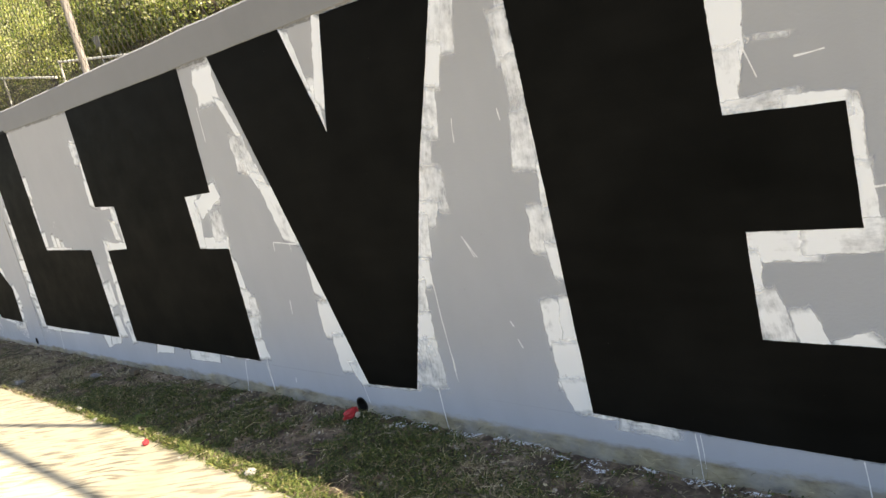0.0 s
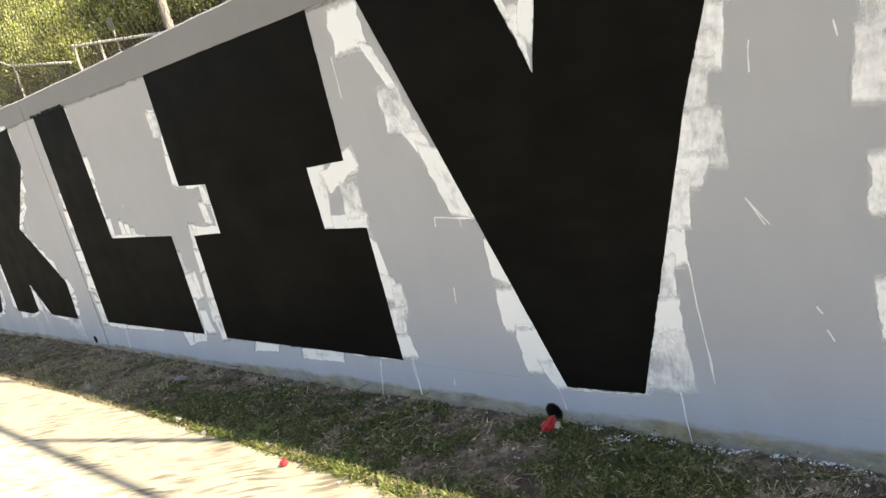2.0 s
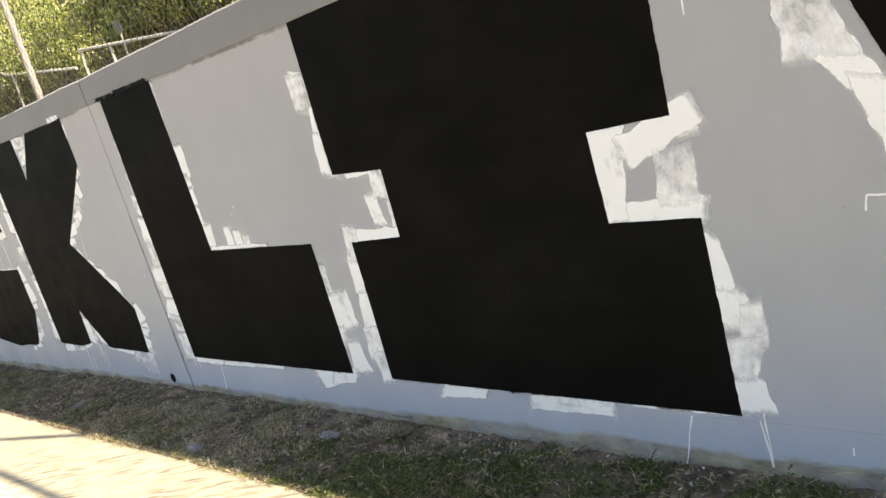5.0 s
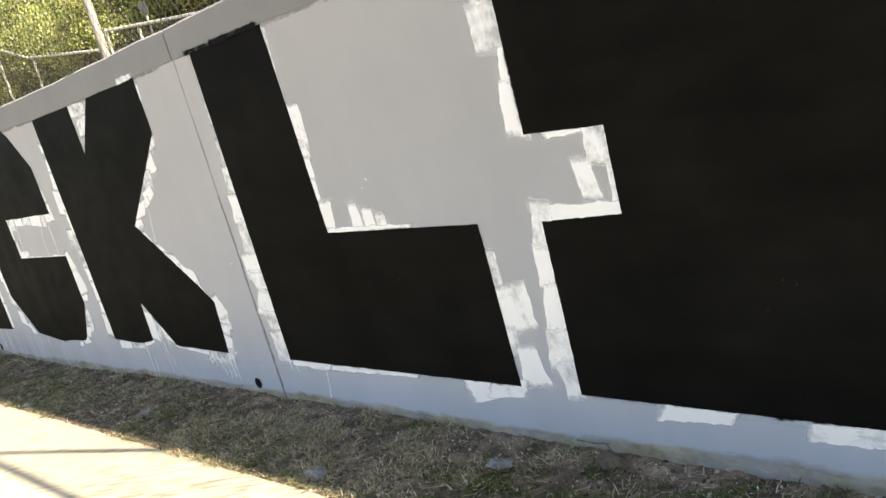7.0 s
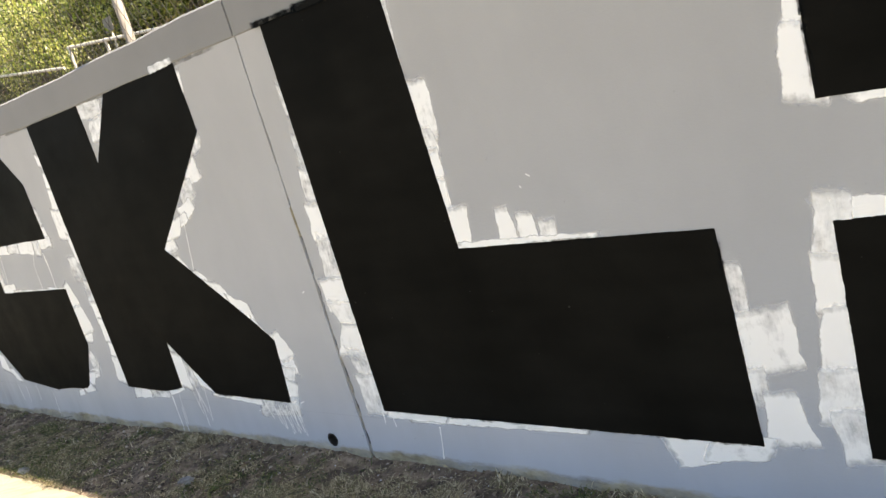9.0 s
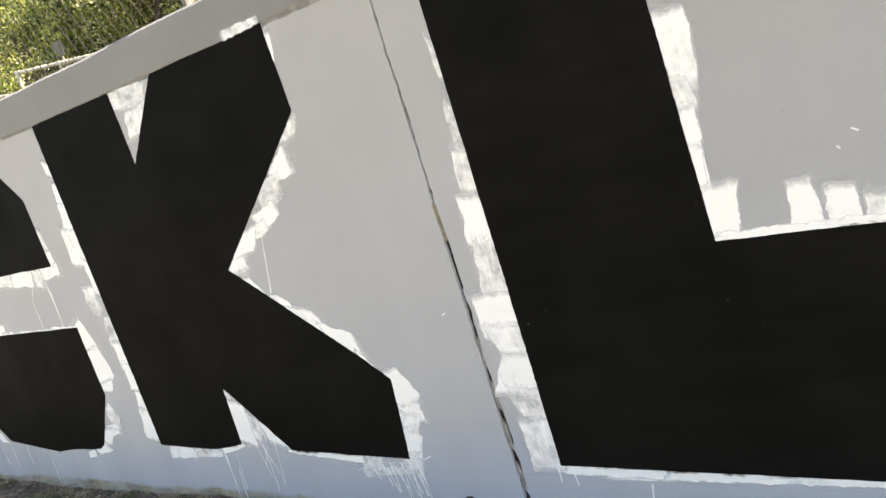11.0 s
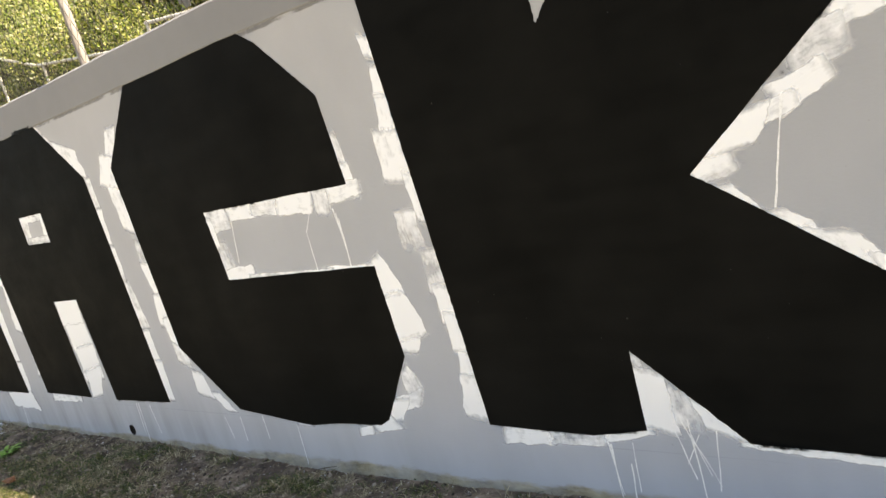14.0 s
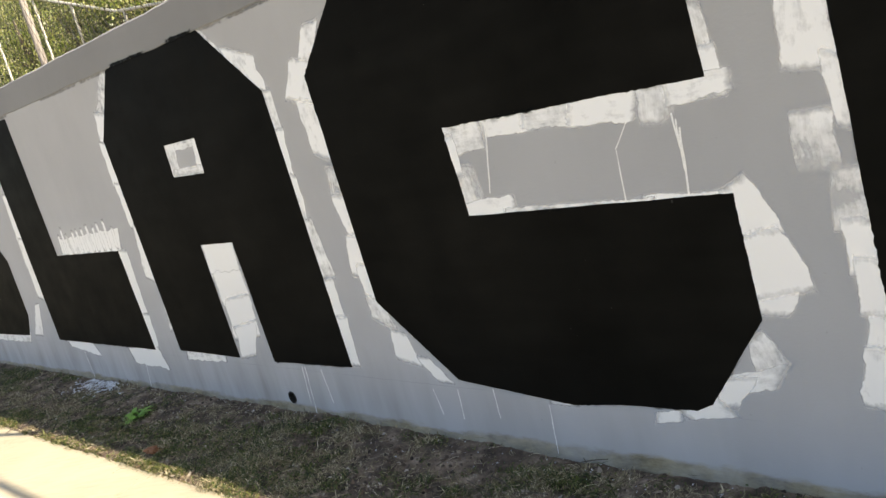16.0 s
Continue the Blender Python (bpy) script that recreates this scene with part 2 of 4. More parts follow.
MAT_STRAW = leafy("dry_grass", [(0.0, (0.08, 0.068, 0.036)), (0.4, (0.24, 0.198, 0.108)), (0.78, (0.46, 0.385, 0.225)), (1.0, (0.72, 0.62, 0.43))], 0.15, 0.8)
MAT_WEED = leafy("broad_weed", [(0.0, (0.09, 0.13, 0.03)), (0.6, (0.2, 0.25, 0.06)), (1.0, (0.36, 0.34, 0.12))], 0.35)
MAT_DEAD = leafy("dead_leaf", [(0.0, (0.09, 0.055, 0.03)), (0.5, (0.2, 0.13, 0.075)), (1.0, (0.38, 0.33, 0.26))], 0.1, 0.8)
MAT_CHIP = plain("paint_flake", [(0.3, 0.74), (0.7, 0.88)], 40, 0.6)
MAT_STEEL = plain("pale_painted_pipe", [(0.3, (0.42, 0.39, 0.33)), (0.7, (0.72, 0.68, 0.58))], 9, 0.6, 0.1, 0.003)
MAT_POST = plain("weathered_white_post", [(0.25, (0.09, 0.075, 0.06)), (0.5, (0.23, 0.205, 0.18)), (0.8, (0.36, 0.335, 0.3))], 7, 0.7, 0.3, 0.004, 0.0, (1, 1, 0.4))
MAT_WIRE = plain("fence_wire", [(0.3, (0.03, 0.027, 0.022)), (0.7, (0.09, 0.08, 0.065))], 12, 0.7, 0.1, 0.002, 0.0)
MAT_RED = plain("red_plastic", [(0.3, (0.3, 0.012, 0.018)), (0.7, (0.5, 0.04, 0.045))], 14, 0.35, 0.1, 0.002)
MAT_BARK = plain("tree_bark", [(0.3, (0.06, 0.045, 0.03)), (0.7, (0.17, 0.14, 0.1))], 5, 0.95, 0.9, 0.03, 0.0, (1, 1, 0.3))
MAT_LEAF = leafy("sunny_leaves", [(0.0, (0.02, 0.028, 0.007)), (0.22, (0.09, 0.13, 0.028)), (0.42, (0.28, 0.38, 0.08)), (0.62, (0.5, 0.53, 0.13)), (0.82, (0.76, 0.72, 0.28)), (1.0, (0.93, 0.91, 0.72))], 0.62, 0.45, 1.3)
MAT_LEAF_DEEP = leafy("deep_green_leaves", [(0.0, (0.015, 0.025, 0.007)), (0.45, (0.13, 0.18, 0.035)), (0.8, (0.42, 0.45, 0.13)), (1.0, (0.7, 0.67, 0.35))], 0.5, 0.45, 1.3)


# ---- building helpers ----
def mesh_of(name, bm, mat):
    bmesh.ops.recalc_face_normals(bm, faces=bm.faces[:])
    me = bpy.data.meshes.new(name)
    bm.to_mesh(me)
    bm.free()
    me.materials.append(mat)
    return me


def part(name, bm, mat, parent=None, label=""):
    ob = new(name, mesh_of(name, bm, mat))
    if parent:
        ob.parent = parent
    return tagged(ob, label)


def raw_mesh(name, verts, faces, mat, parent=None):
    me = bpy.data.meshes.new(name)
    me.from_pydata(verts, [], faces)
    me.materials.append(mat)
    ob = new(name, me)
    if parent:
        ob.parent = parent
    return ob


def curve_at(points, x):
    """Height at x of a profile given as (x, z) in rising x."""
    for (x0, z0), (x1, z1) in zip(points, points[1:]):
        if x <= x1:
            return z0 + (z1 - z0) * (x - x0) / (x1 - x0)
    return points[-1][1]


def ragged(points, step=0.02, rough=0.004, seed=0.0):
    """A closed outline cut into short lengths whose joints wander like a hand-painted or broken edge."""
    out = []
    for (x0, z0), (x1, z1) in zip(points, points[1:] + points[:1]):
        length = math.hypot(x1 - x0, z1 - z0)
        n = max(1, int(length / step))
        nx, nz = (z0 - z1) / length, (x1 - x0) / length
        for i in range(n):
            f = i / n
            x, z = x0 + (x1 - x0) * f, z0 + (z1 - z0) * f
            w = noise.noise((x * 9 + seed, z * 9, seed)) * rough * 0.5 + noise.noise((x * 70, z * 70, seed)) * rough * 0.8 * (0.4 + 2.2 * max(0.0, noise.noise((x * 2.3, z * 2.3, seed + 5))))
            out.append((x + nx * w, z + nz * w))
    return out


def plate(outlines, front, back):
    """A flat plate in the wall's plane: the first outline is its rim, the others are holes through it."""
    bm = bmesh.new()
    edges = []
    for line in outlines:
        vs = [bm.verts.new((x, front, z)) for x, z in line]
        edges += [bm.edges.new((a, b)) for a, b in zip(vs, vs[1:] + vs[:1])]
    bmesh.ops.triangle_fill(bm, edges=edges, use_beauty=True)
    made = bmesh.ops.extrude_face_region(bm, geom=bm.faces[:])["geom"]
    for v in made:
        if isinstance(v, bmesh.types.BMVert):
            v.co.y = back
    return bm


def circle(cx, cz, r, n=18):
    return [(cx + r * math.cos(6.2832 * i / n), cz + r * math.sin(6.2832 * i / n)) for i in range(n)]


def tube(bm, a, b, r0, r1=None, n=8, cap=True):
    a, b = Vector(a), Vector(b)
    r1 = r0 if r1 is None else r1
    q = (b - a).to_track_quat("Z", "Y")
    rings = []
    for p, r in ((a, r0), (b, r1)):
        rings.append([bm.verts.new(p + q @ Vector((r * math.cos(6.2832 * i / n), r * math.sin(6.2832 * i / n), 0))) for i in range(n)])
    for i in range(n):
        bm.faces.new((rings[0][i], rings[0][(i + 1) % n], rings[1][(i + 1) % n], rings[1][i]))
    if cap:
        bm.faces.new(rings[0][::-1])
        bm.faces.new(rings[1])
    return bm


# ---- the wall ----
TOP = [(-40, 3.75), (-14, 2.91), (-8.5, 2.69), (-5.3, 2.565), (-1.4, 2.42), (1.7, 2.345), (6, 2.262), (20, 1.99)]
BAND = [(-40, 3.45), (-14, 2.66), (-8.5, 2.47), (-6.3, 2.395), (-5.1, 2.346), (-3.8, 2.308), (-2.84, 2.288), (-1.84, 2.24), (-0.7, 2.213), (0.65, 2.188), (2.2, 2.148), (3.1, 2.122), (4.2, 2.102), (5.4, 2.078), (6.7, 2.056), (20, 1.77)]
FOOT = [(-40, 0.06), (-9, -0.01), (-5, -0.005), (-3, -0.04), (-1.1, 0.0), (0.6, -0.014), (2.5, -0.033), (4.2, -0.055), (6, -0.045), (7.7, -0.062), (20, -0.1)]
JOINT = 0.655
THICK = 0.24
HOLES = [(6.0, 0.0, 0.046), (0.365, 0.066, 0.037), (-5.36, 0.088, 0.04)]


def joint_edge(side):
    """The broken edge of the movement joint, from the foot up."""
    pts = []
    z = -0.35
    while z < 2.195:
        wander = 0.006 * noise.noise((z * 2.1, 3.0, 0)) + 0.006 * noise.noise((z * 17, side * 5.0, 1)) + 0.003 * noise.noise((z * 45, side * 9.0, 1)) + 0.003 * noise.noise((z * 110, side * 7.0, 3))
        gap = (0.0105 if z < 0.7 else 0.0075 if z < 0.95 else 0.0045) + (0.007 if z < 1.2 else 0.003) * max(0.0, noise.noise((z * 3.3, 7.7, 2)) + 0.25) + (0.006 if 1.0 < z < 1.2 else 0.0)
        pts.append((JOINT + wander + side * gap, z))
        z += 0.008
    pts.append((JOINT + side * 0.004, 2.2))
    return pts


def wall_panel(name, x0, x1, label):
    xs = [x for x, _ in BAND if x0 < x < x1]
    upper = [(x, curve_at(BAND, x) + 0.01) for x in xs]
    if x1 == JOINT:
        line = [(x0, -0.35)] + joint_edge(-1) + upper[::-1] + [(x0, curve_at(BAND, x0) + 0.01)]
    else:
        line = [(x1, -0.35), (x1, curve_at(BAND, x1) + 0.01)] + upper[::-1] + joint_edge(1)[::-1]
    holes = [circle(hx, hz, r) for hx, hz, r in HOLES if x0 < hx < x1]
    ob = part(name, plate([line] + holes, 0.0, THICK), MAT_WALL)
    return tagged(ob, label, "wall", "", "structure")


wall_left = wall_panel("wall_1", -40, JOINT, "grey painted concrete wall with large black letters")
wall_right = wall_panel("wall_2", JOINT, 20, "grey painted concrete wall with large black letters")

bm = bmesh.new()
bmesh.ops.create_cube(bm, size=1, matrix=Matrix.Translation((JOINT, 0.115, 1.0)) @ Matrix.Diagonal((0.06, 0.2, 2.76, 1)))
joint = part("joint_filler", bm, MAT_HOLE)
tagged(joint, "dark open joint between two wall panels", "joint", "", "structure")

# painted-over filler that has shrunk away from both edges
MAT_FILL = plain("cracked_joint_filler", [(0.3, (0.14, 0.13, 0.115)), (0.7, (0.4, 0.385, 0.35))], 24)
for z0, z1 in ((-0.01, 0.07), (0.13, 0.27), (0.31, 0.45), (0.49, 0.62), (0.67, 0.8)):
    bm = plate([ragged([(JOINT - 0.009, z1), (JOINT + 0.006, z1 - 0.02), (JOINT + 0.009, z0), (JOINT - 0.007, z0 + 0.02)], 0.012, 0.006, z0 * 9)], 0.004, 0.03)
    part("joint_fill", bm, MAT_FILL, wall_left)

# crumbling mortar left in the joint
bm = plate([ragged([(JOINT - 0.012, 1.34), (JOINT + 0.002, 1.35), (JOINT + 0.01, 1.2), (JOINT - 0.006, 1.19)], 0.012, 0.006, 4)], -0.001, 0.02)
part("mortar", bm, plain("yellowed_mortar", [(0.3, (0.13, 0.115, 0.085)), (0.55, (0.3, 0.265, 0.18)), (0.75, (0.42, 0.37, 0.26))], 22, 0.9, 0.8, 0.02), wall_left, "yellowed mortar in the open joint")


def coping(name, x0, x1):
    """The raised band along the top of the wall, a little proud of the face, with worn arrises."""
    bm = bmesh.new()
    cuts = sorted({x0, x1, *[x for x, _ in TOP + BAND if x0 < x < x1], *np.linspace(x0, x1, max(2, int((x1 - x0) / 0.12))).tolist()})
    rings = []
    for x in cuts:
        lo, hi = curve_at(BAND, x), curve_at(TOP, x)
        w = 0.006 * noise.noise((x * 2.2, 0, 0)) + 0.004 * noise.noise((x * 9, 1, 0))
        rings.append([bm.verts.new((x, y, z)) for y, z in ((-0.0005, lo - 0.004 + w), (-0.0062, lo + 0.002 + w), (-0.007, hi - 0.011 + w), (0.005, hi + w), (THICK + 0.02, hi), (THICK + 0.02, lo))])
    for a, b in zip(rings, rings[1:]):
        for i in range(6):
            bm.faces.new((a[i], a[(i + 1) % 6], b[(i + 1) % 6], b[i]))
    bm.faces.new(rings[0])
    bm.faces.new(rings[-1][::-1])
    return tagged(part(name, bm, MAT_BAND), "darker grey painted concrete band along the wall top", "coping", "", "structure")


coping("coping_1", -40, JOINT - 0.0065)
coping("coping_2", JOINT + 0.0065, 20)

LETTERS = {
    "E": ([(7.62, 2.03), (7.615, 0.155), (8.3, 0.13), (9.1, 0.12), (9.1, 0.51), (8.395, 0.522), (8.4, 0.897), (8.761, 0.892), (8.762, 1.269), (8.391, 1.283), (8.397, 1.66), (9.05, 1.63), (9.05, 2.0)],),
    "V": ([(5.41, 2.083), (6.158, 2.06), (6.337, 1.51), (6.515, 2.048), (7.28, 2.03), (7.13, 1.69), (6.95, 1.29), (6.518, 0.148), (6.114, 0.138)],),
    "I": ([(3.125, 2.12), (5.035, 2.084), (4.995, 1.315), (4.65, 1.313), (4.651, 0.959), (5.023, 0.947), (5.005, 0.189), (3.061, 0.22), (3.085, 0.993), (3.465, 0.995), (3.476, 1.331), (3.105, 1.352)],),
    "L": ([(0.862, 2.184), (1.612, 2.16), (1.643, 1.042), (2.73, 1.009), (2.729, 0.233), (0.857, 0.263)],),
    "K": ([(-1.854, 2.236), (-1.072, 2.216), (-1.059, 1.854), (-0.705, 2.21), (0.091, 2.196), (0.099, 1.832), (-0.649, 1.245), (0.01, 0.76), (0.144, 0.648), (0.097, 0.27), (-0.667, 0.297), (-1.041, 0.646), (-1.053, 0.325), (-1.3, 0.29), (-1.82, 0.31)],),
    "C": ([(-4.276, 1.91), (-3.808, 2.309), (-3.2, 2.3), (-2.69, 2.294), (-2.56, 2.205), (-2.258, 1.885), (-2.243, 1.473), (-3.45, 1.506), (-3.429, 1.111), (-2.228, 1.084), (-2.22, 0.636), (-2.471, 0.303), (-2.539, 0.271), (-2.863, 0.264), (-3.124, 0.240), (-3.79, 0.312), (-4.243, 0.72)],),
    "A": ([(-6.368, 2.396), (-5.122, 2.346), (-4.669, 1.911), (-4.629, 0.332), (-5.437, 0.326), (-5.474, 1.123), (-5.88, 1.129), (-5.857, 0.336), (-6.717, 0.357), (-6.777, 1.968)], [(-5.923, 1.803), (-5.514, 1.791), (-5.531, 1.573), (-5.93, 1.593)]),
    "L_": ([(-9.29, 2.475), (-8.56, 2.445), (-8.52, 1.194), (-7.201, 1.165), (-7.151, 0.344), (-9.29, 0.37)],),
    "B": ([(-12.3, 2.57), (-10.4, 2.5), (-9.97, 2.1), (-9.97, 1.7), (-10.17, 1.42), (-9.97, 1.206), (-9.97, 0.62), (-10.16, 0.395), (-12.3, 0.38)], [(-11.5, 1.0), (-10.75, 0.99), (-10.75, 0.8), (-11.5, 0.8)]),
}
for seed, (letter, outlines) in enumerate(LETTERS.items()):
    bm = plate([ragged(line, 0.007, 0.004, seed * 3.1) for line in outlines], -0.0019, -0.0005)
    host = wall_right if outlines[0][0][0] > JOINT else wall_left
    part("painted_letter", bm, MAT_BLACK, host, "black painted block letter %s taller than a person" % letter[0])

STROKES_V_RIGHT = [(7.283, 1.924, 7.211, 1.743, 0.173, 0.191, -0.198), (7.18, 1.754, 7.124, 1.613, 0.114, 0.132, -0.205), (7.094, 1.579, 7.043, 1.406, 0.1, 0.143, -0.133), (7.027, 1.42, 6.972, 1.284, 0.102, 0.111, -0.186), (6.983, 1.247, 6.955, 1.077, 0.162, 0.232, -0.115), (6.921, 1.091, 6.888, 1.011, 0.148, 0.157, -0.34), (6.863, 1.034, 6.816, 0.867, 0.096, 0.123, -0.234), (6.802, 0.877, 6.768, 0.717, 0.09, 0.139, -0.237), (6.74, 0.723, 6.695, 0.544, 0.078, 0.12, -0.228), (6.698, 0.551, 6.657, 0.347, 0.12, 0.188, -0.243), (6.667, 0.419, 6.636, 0.193, 0.149, 0.273, -0.179), (6.13, 0.151, 6.523, 0.167, 0.055, 0.052, 0.217)]
STROKES_V_LEFT = [(5.31, 2.019, 5.297, 1.84, 0.234, 0.239, -0.074), (5.406, 1.819, 5.511, 1.61, 0.066, 0.046, 1), (5.479, 1.594, 5.502, 1.409, 0.147, 0.206, 0.252), (5.516, 1.45, 5.619, 1.282, 0.137, 0.079, 1), (5.635, 1.295, 5.746, 0.976, 0.116, 0.141, 0.694), (5.88, 0.82, 5.904, 0.648, 0.061, 0.158, 0.58), (5.908, 0.593, 5.928, 0.415, 0.158, 0.212, 0.06), (5.965, 0.401, 5.992, 0.216, 0.162, 0.194, 0.059), (6.041, 0.238, 6.101, 0.149, 0.098, 0.107, 0.555), (6.174, 2.032, 6.241, 1.767, 0.103, 0.087, 0.692), (6.484, 2.037, 6.349, 1.66, 0.078, 0.09, 0.483), (6.283, 1.769, 6.3, 1.511, 0.122, 0.06, 0.235)]
STROKES_E_LEFT = [(7.609, 1.843, 7.606, 1.8, 0.078, 0.081, 0.143), (7.588, 1.793, 7.579, 1.626, 0.135, 0.119, 0.07), (7.589, 1.618, 7.59, 1.427, 0.092, 0.099, 0.019), (7.583, 1.401, 7.557, 1.212, 0.118, 0.162, 0.017), (7.632, 1.197, 7.616, 1.022, 0.054, 0.068, -0.005), (7.577, 1.025, 7.563, 0.866, 0.135, 0.163, -0.038), (7.604, 0.866, 7.61, 0.756, 0.081, 0.08, 0.147), (7.514, 0.63, 7.505, 0.456, 0.103, 0.086, -0.194), (7.604, 0.647, 7.588, 0.463, 0.087, 0.091, -0.165), (7.557, 0.446, 7.544, 0.274, 0.158, 0.152, -0.19), (7.551, 0.28, 7.581, 0.168, 0.137, 0.129, 0.221)]
STROKES_E_RIGHT = [(8.434, 1.63, 8.416, 1.457, 0.161, 0.131, 0.077), (8.416, 1.466, 8.4, 1.295, 0.128, 0.102, -0.207), (8.388, 1.278, 8.618, 1.287, 0.076, 0.102, 0.164), (8.604, 1.273, 8.755, 1.264, 0.084, 0.074, 0.005), (8.492, 1.501, 8.628, 1.488, 0.024, 0.011, -0.146), (8.761, 1.258, 8.761, 1.082, 0.075, 0.077, 0.137), (8.769, 1.071, 8.764, 0.887, 0.079, 0.088, 0.105), (8.391, 0.859, 8.614, 0.857, 0.124, 0.13, 0.054), (8.598, 0.867, 8.799, 0.871, 0.112, 0.097, 0.086), (8.395, 0.815, 8.394, 0.683, 0.078, 0.065, 0.108), (8.416, 0.678, 8.44, 0.522, 0.115, 0.156, 0.018), (8.541, 0.614, 8.567, 0.516, 0.074, 0.099, 0.129), (8.654, 0.504, 8.746, 0.528, 0.05, 0.091, -0.385)]
STROKES_E_FOOT = [(7.616, 0.163, 8.023, 0.16, 0.052, 0.052, 0.167), (8.024, 0.149, 8.388, 0.143, 0.02, 0.015, 0.379), (8.389, 0.142, 8.71, 0.138, 0.017, 0.016, 0.233), (7.751, 0.132, 7.991, 0.129, 0.073, 0.077, 0.124)]
STROKES_I_RIGHT = [(4.719, 1.307, 4.669, 0.975, 0.19, 0.125, -0.133), (4.793, 1.216, 5.073, 1.323, 0.125, 0.107, 0.09), (4.974, 1.183, 4.958, 1.025, 0.136, 0.164, -0.194), (4.649, 0.984, 5.027, 0.974, 0.098, 0.101, 0.341), (5.052, 1.345, 5.046, 1.258, 0.077, 0.087, -0.132), (5.032, 0.878, 5.039, 0.684, 0.079, 0.106, 0.967), (5.056, 0.658, 5.063, 0.547, 0.126, 0.147, 0.182), (5.132, 0.611, 5.111, 0.472, 0.075, 0.11, -0.3), (5.082, 0.483, 5.032, 0.318, 0.148, 0.091, -0.517), (5.055, 0.319, 5.067, 0.226, 0.129, 0.142, 0.032), (3.45, 0.19, 3.733, 0.197, 0.094, 0.076, 0.641), (4.021, 0.177, 4.439, 0.184, 0.101, 0.102, 0.361), (4.557, 0.195, 4.998, 0.191, 0.022, 0.014, 0.169)]
STROKES_I_LEFT = [(3.019, 1.881, 3.093, 1.863, 0.042, 0.042, -0.211), (3.056, 1.852, 3.058, 1.707, 0.171, 0.163, 0.22), (3.116, 1.688, 3.097, 1.554, 0.065, 0.089, 0.064), (3.096, 1.55, 3.078, 1.372, 0.102, 0.123, 0.163), (3.213, 1.341, 3.383, 1.344, 0.045, 0.045, -0.4), (3.451, 1.332, 3.439, 1.212, 0.136, 0.15, 0.091), (3.338, 1.204, 3.352, 1.084, 0.089, 0.084, 0.144), (3.485, 1.189, 3.468, 0.995, 0.065, 0.08, 0.181), (3.073, 1.015, 3.476, 1.002, 0.106, 0.08, -0.299), (3.096, 1.059, 3.059, 0.886, 0.099, 0.111, 0.047), (3.059, 0.867, 3.056, 0.724, 0.129, 0.131, 0.07), (3.064, 0.703, 3.033, 0.518, 0.12, 0.134, -0.115), (3.025, 0.499, 3.007, 0.355, 0.153, 0.144, -0.173), (3.027, 0.36, 3.04, 0.221, 0.124, 0.117, -0.06)]
STROKES_L_RIGHT = [(2.745, 0.868, 2.748, 0.712, 0.078, 0.07, 0.12), (2.814, 0.704, 2.822, 0.529, 0.188, 0.194, -0.139), (2.753, 0.499, 2.756, 0.399, 0.072, 0.066, -0.012), (2.819, 0.413, 2.832, 0.264, 0.102, 0.162, 0.023), (2.396, 0.182, 2.552, 0.213, 0.139, 0.097, -0.175), (2.542, 0.203, 2.737, 0.223, 0.102, 0.081, 0.688), (0.894, 0.26, 1.293, 0.249, 0.062, 0.059, 0.288), (1.299, 0.249, 2.022, 0.251, 0.058, 0.053, 0.64)]
STROKES_L_INNER = [(1.623, 2.13, 1.602, 1.761, 0.05, 0.024, 0.283), (1.662, 1.715, 1.655, 1.533, 0.12, 0.121, 0.004), (1.637, 1.524, 1.647, 1.462, 0.093, 0.078, 0.322), (1.644, 1.435, 1.628, 1.088, 0.076, 0.083, -0.106), (1.911, 1.159, 1.909, 1.04, 0.057, 0.108, -0.039), (2.006, 1.127, 2.01, 1.038, 0.069, 0.087, 0.123), (2.103, 1.09, 2.102, 1.032, 0.071, 0.077, 0.037), (1.659, 1.037, 2.273, 1.017, 0.056, 0.054, 0.438)]
STROKES_L_CORNER = [(1.649, 1.627, 1.641, 1.53, 0.126, 0.133, 0.187), (1.622, 1.531, 1.617, 1.452, 0.074, 0.064, 0.259), (1.613, 1.426, 1.631, 1.311, 0.057, 0.079, 0.521), (1.632, 1.318, 1.623, 1.173, 0.086, 0.061, -0.108), (1.642, 1.179, 1.637, 1.023, 0.03, 0.036, -0.003), (1.69, 1.191, 1.672, 1.023, 0.114, 0.089, -0.098)]
STROKES_L_LEFT = [(0.861, 1.88, 0.865, 1.767, 0.051, 0.048, 0.62), (0.855, 1.65, 0.856, 1.502, 0.055, 0.062, 0.636), (0.846, 1.488, 0.835, 1.368, 0.096, 0.095, 0.125), (0.819, 1.316, 0.809, 1.169, 0.111, 0.119, 0.095), (0.825, 1.16, 0.806, 0.975, 0.114, 0.124, 0.09), (0.782, 0.944, 0.783, 0.815, 0.19, 0.191, -0.048), (0.787, 0.825, 0.815, 0.738, 0.179, 0.123, 0.407), (0.81, 0.705, 0.768, 0.575, 0.132, 0.202, -0.254), (0.793, 0.571, 0.812, 0.464, 0.151, 0.103, 0.352), (0.803, 0.434, 0.803, 0.262, 0.146, 0.144, -0.057), (1.016, 0.246, 1.292, 0.243, 0.07, 0.056, -1), (0.842, 0.266, 1.304, 0.247, 0.049, 0.046, 0.094)]
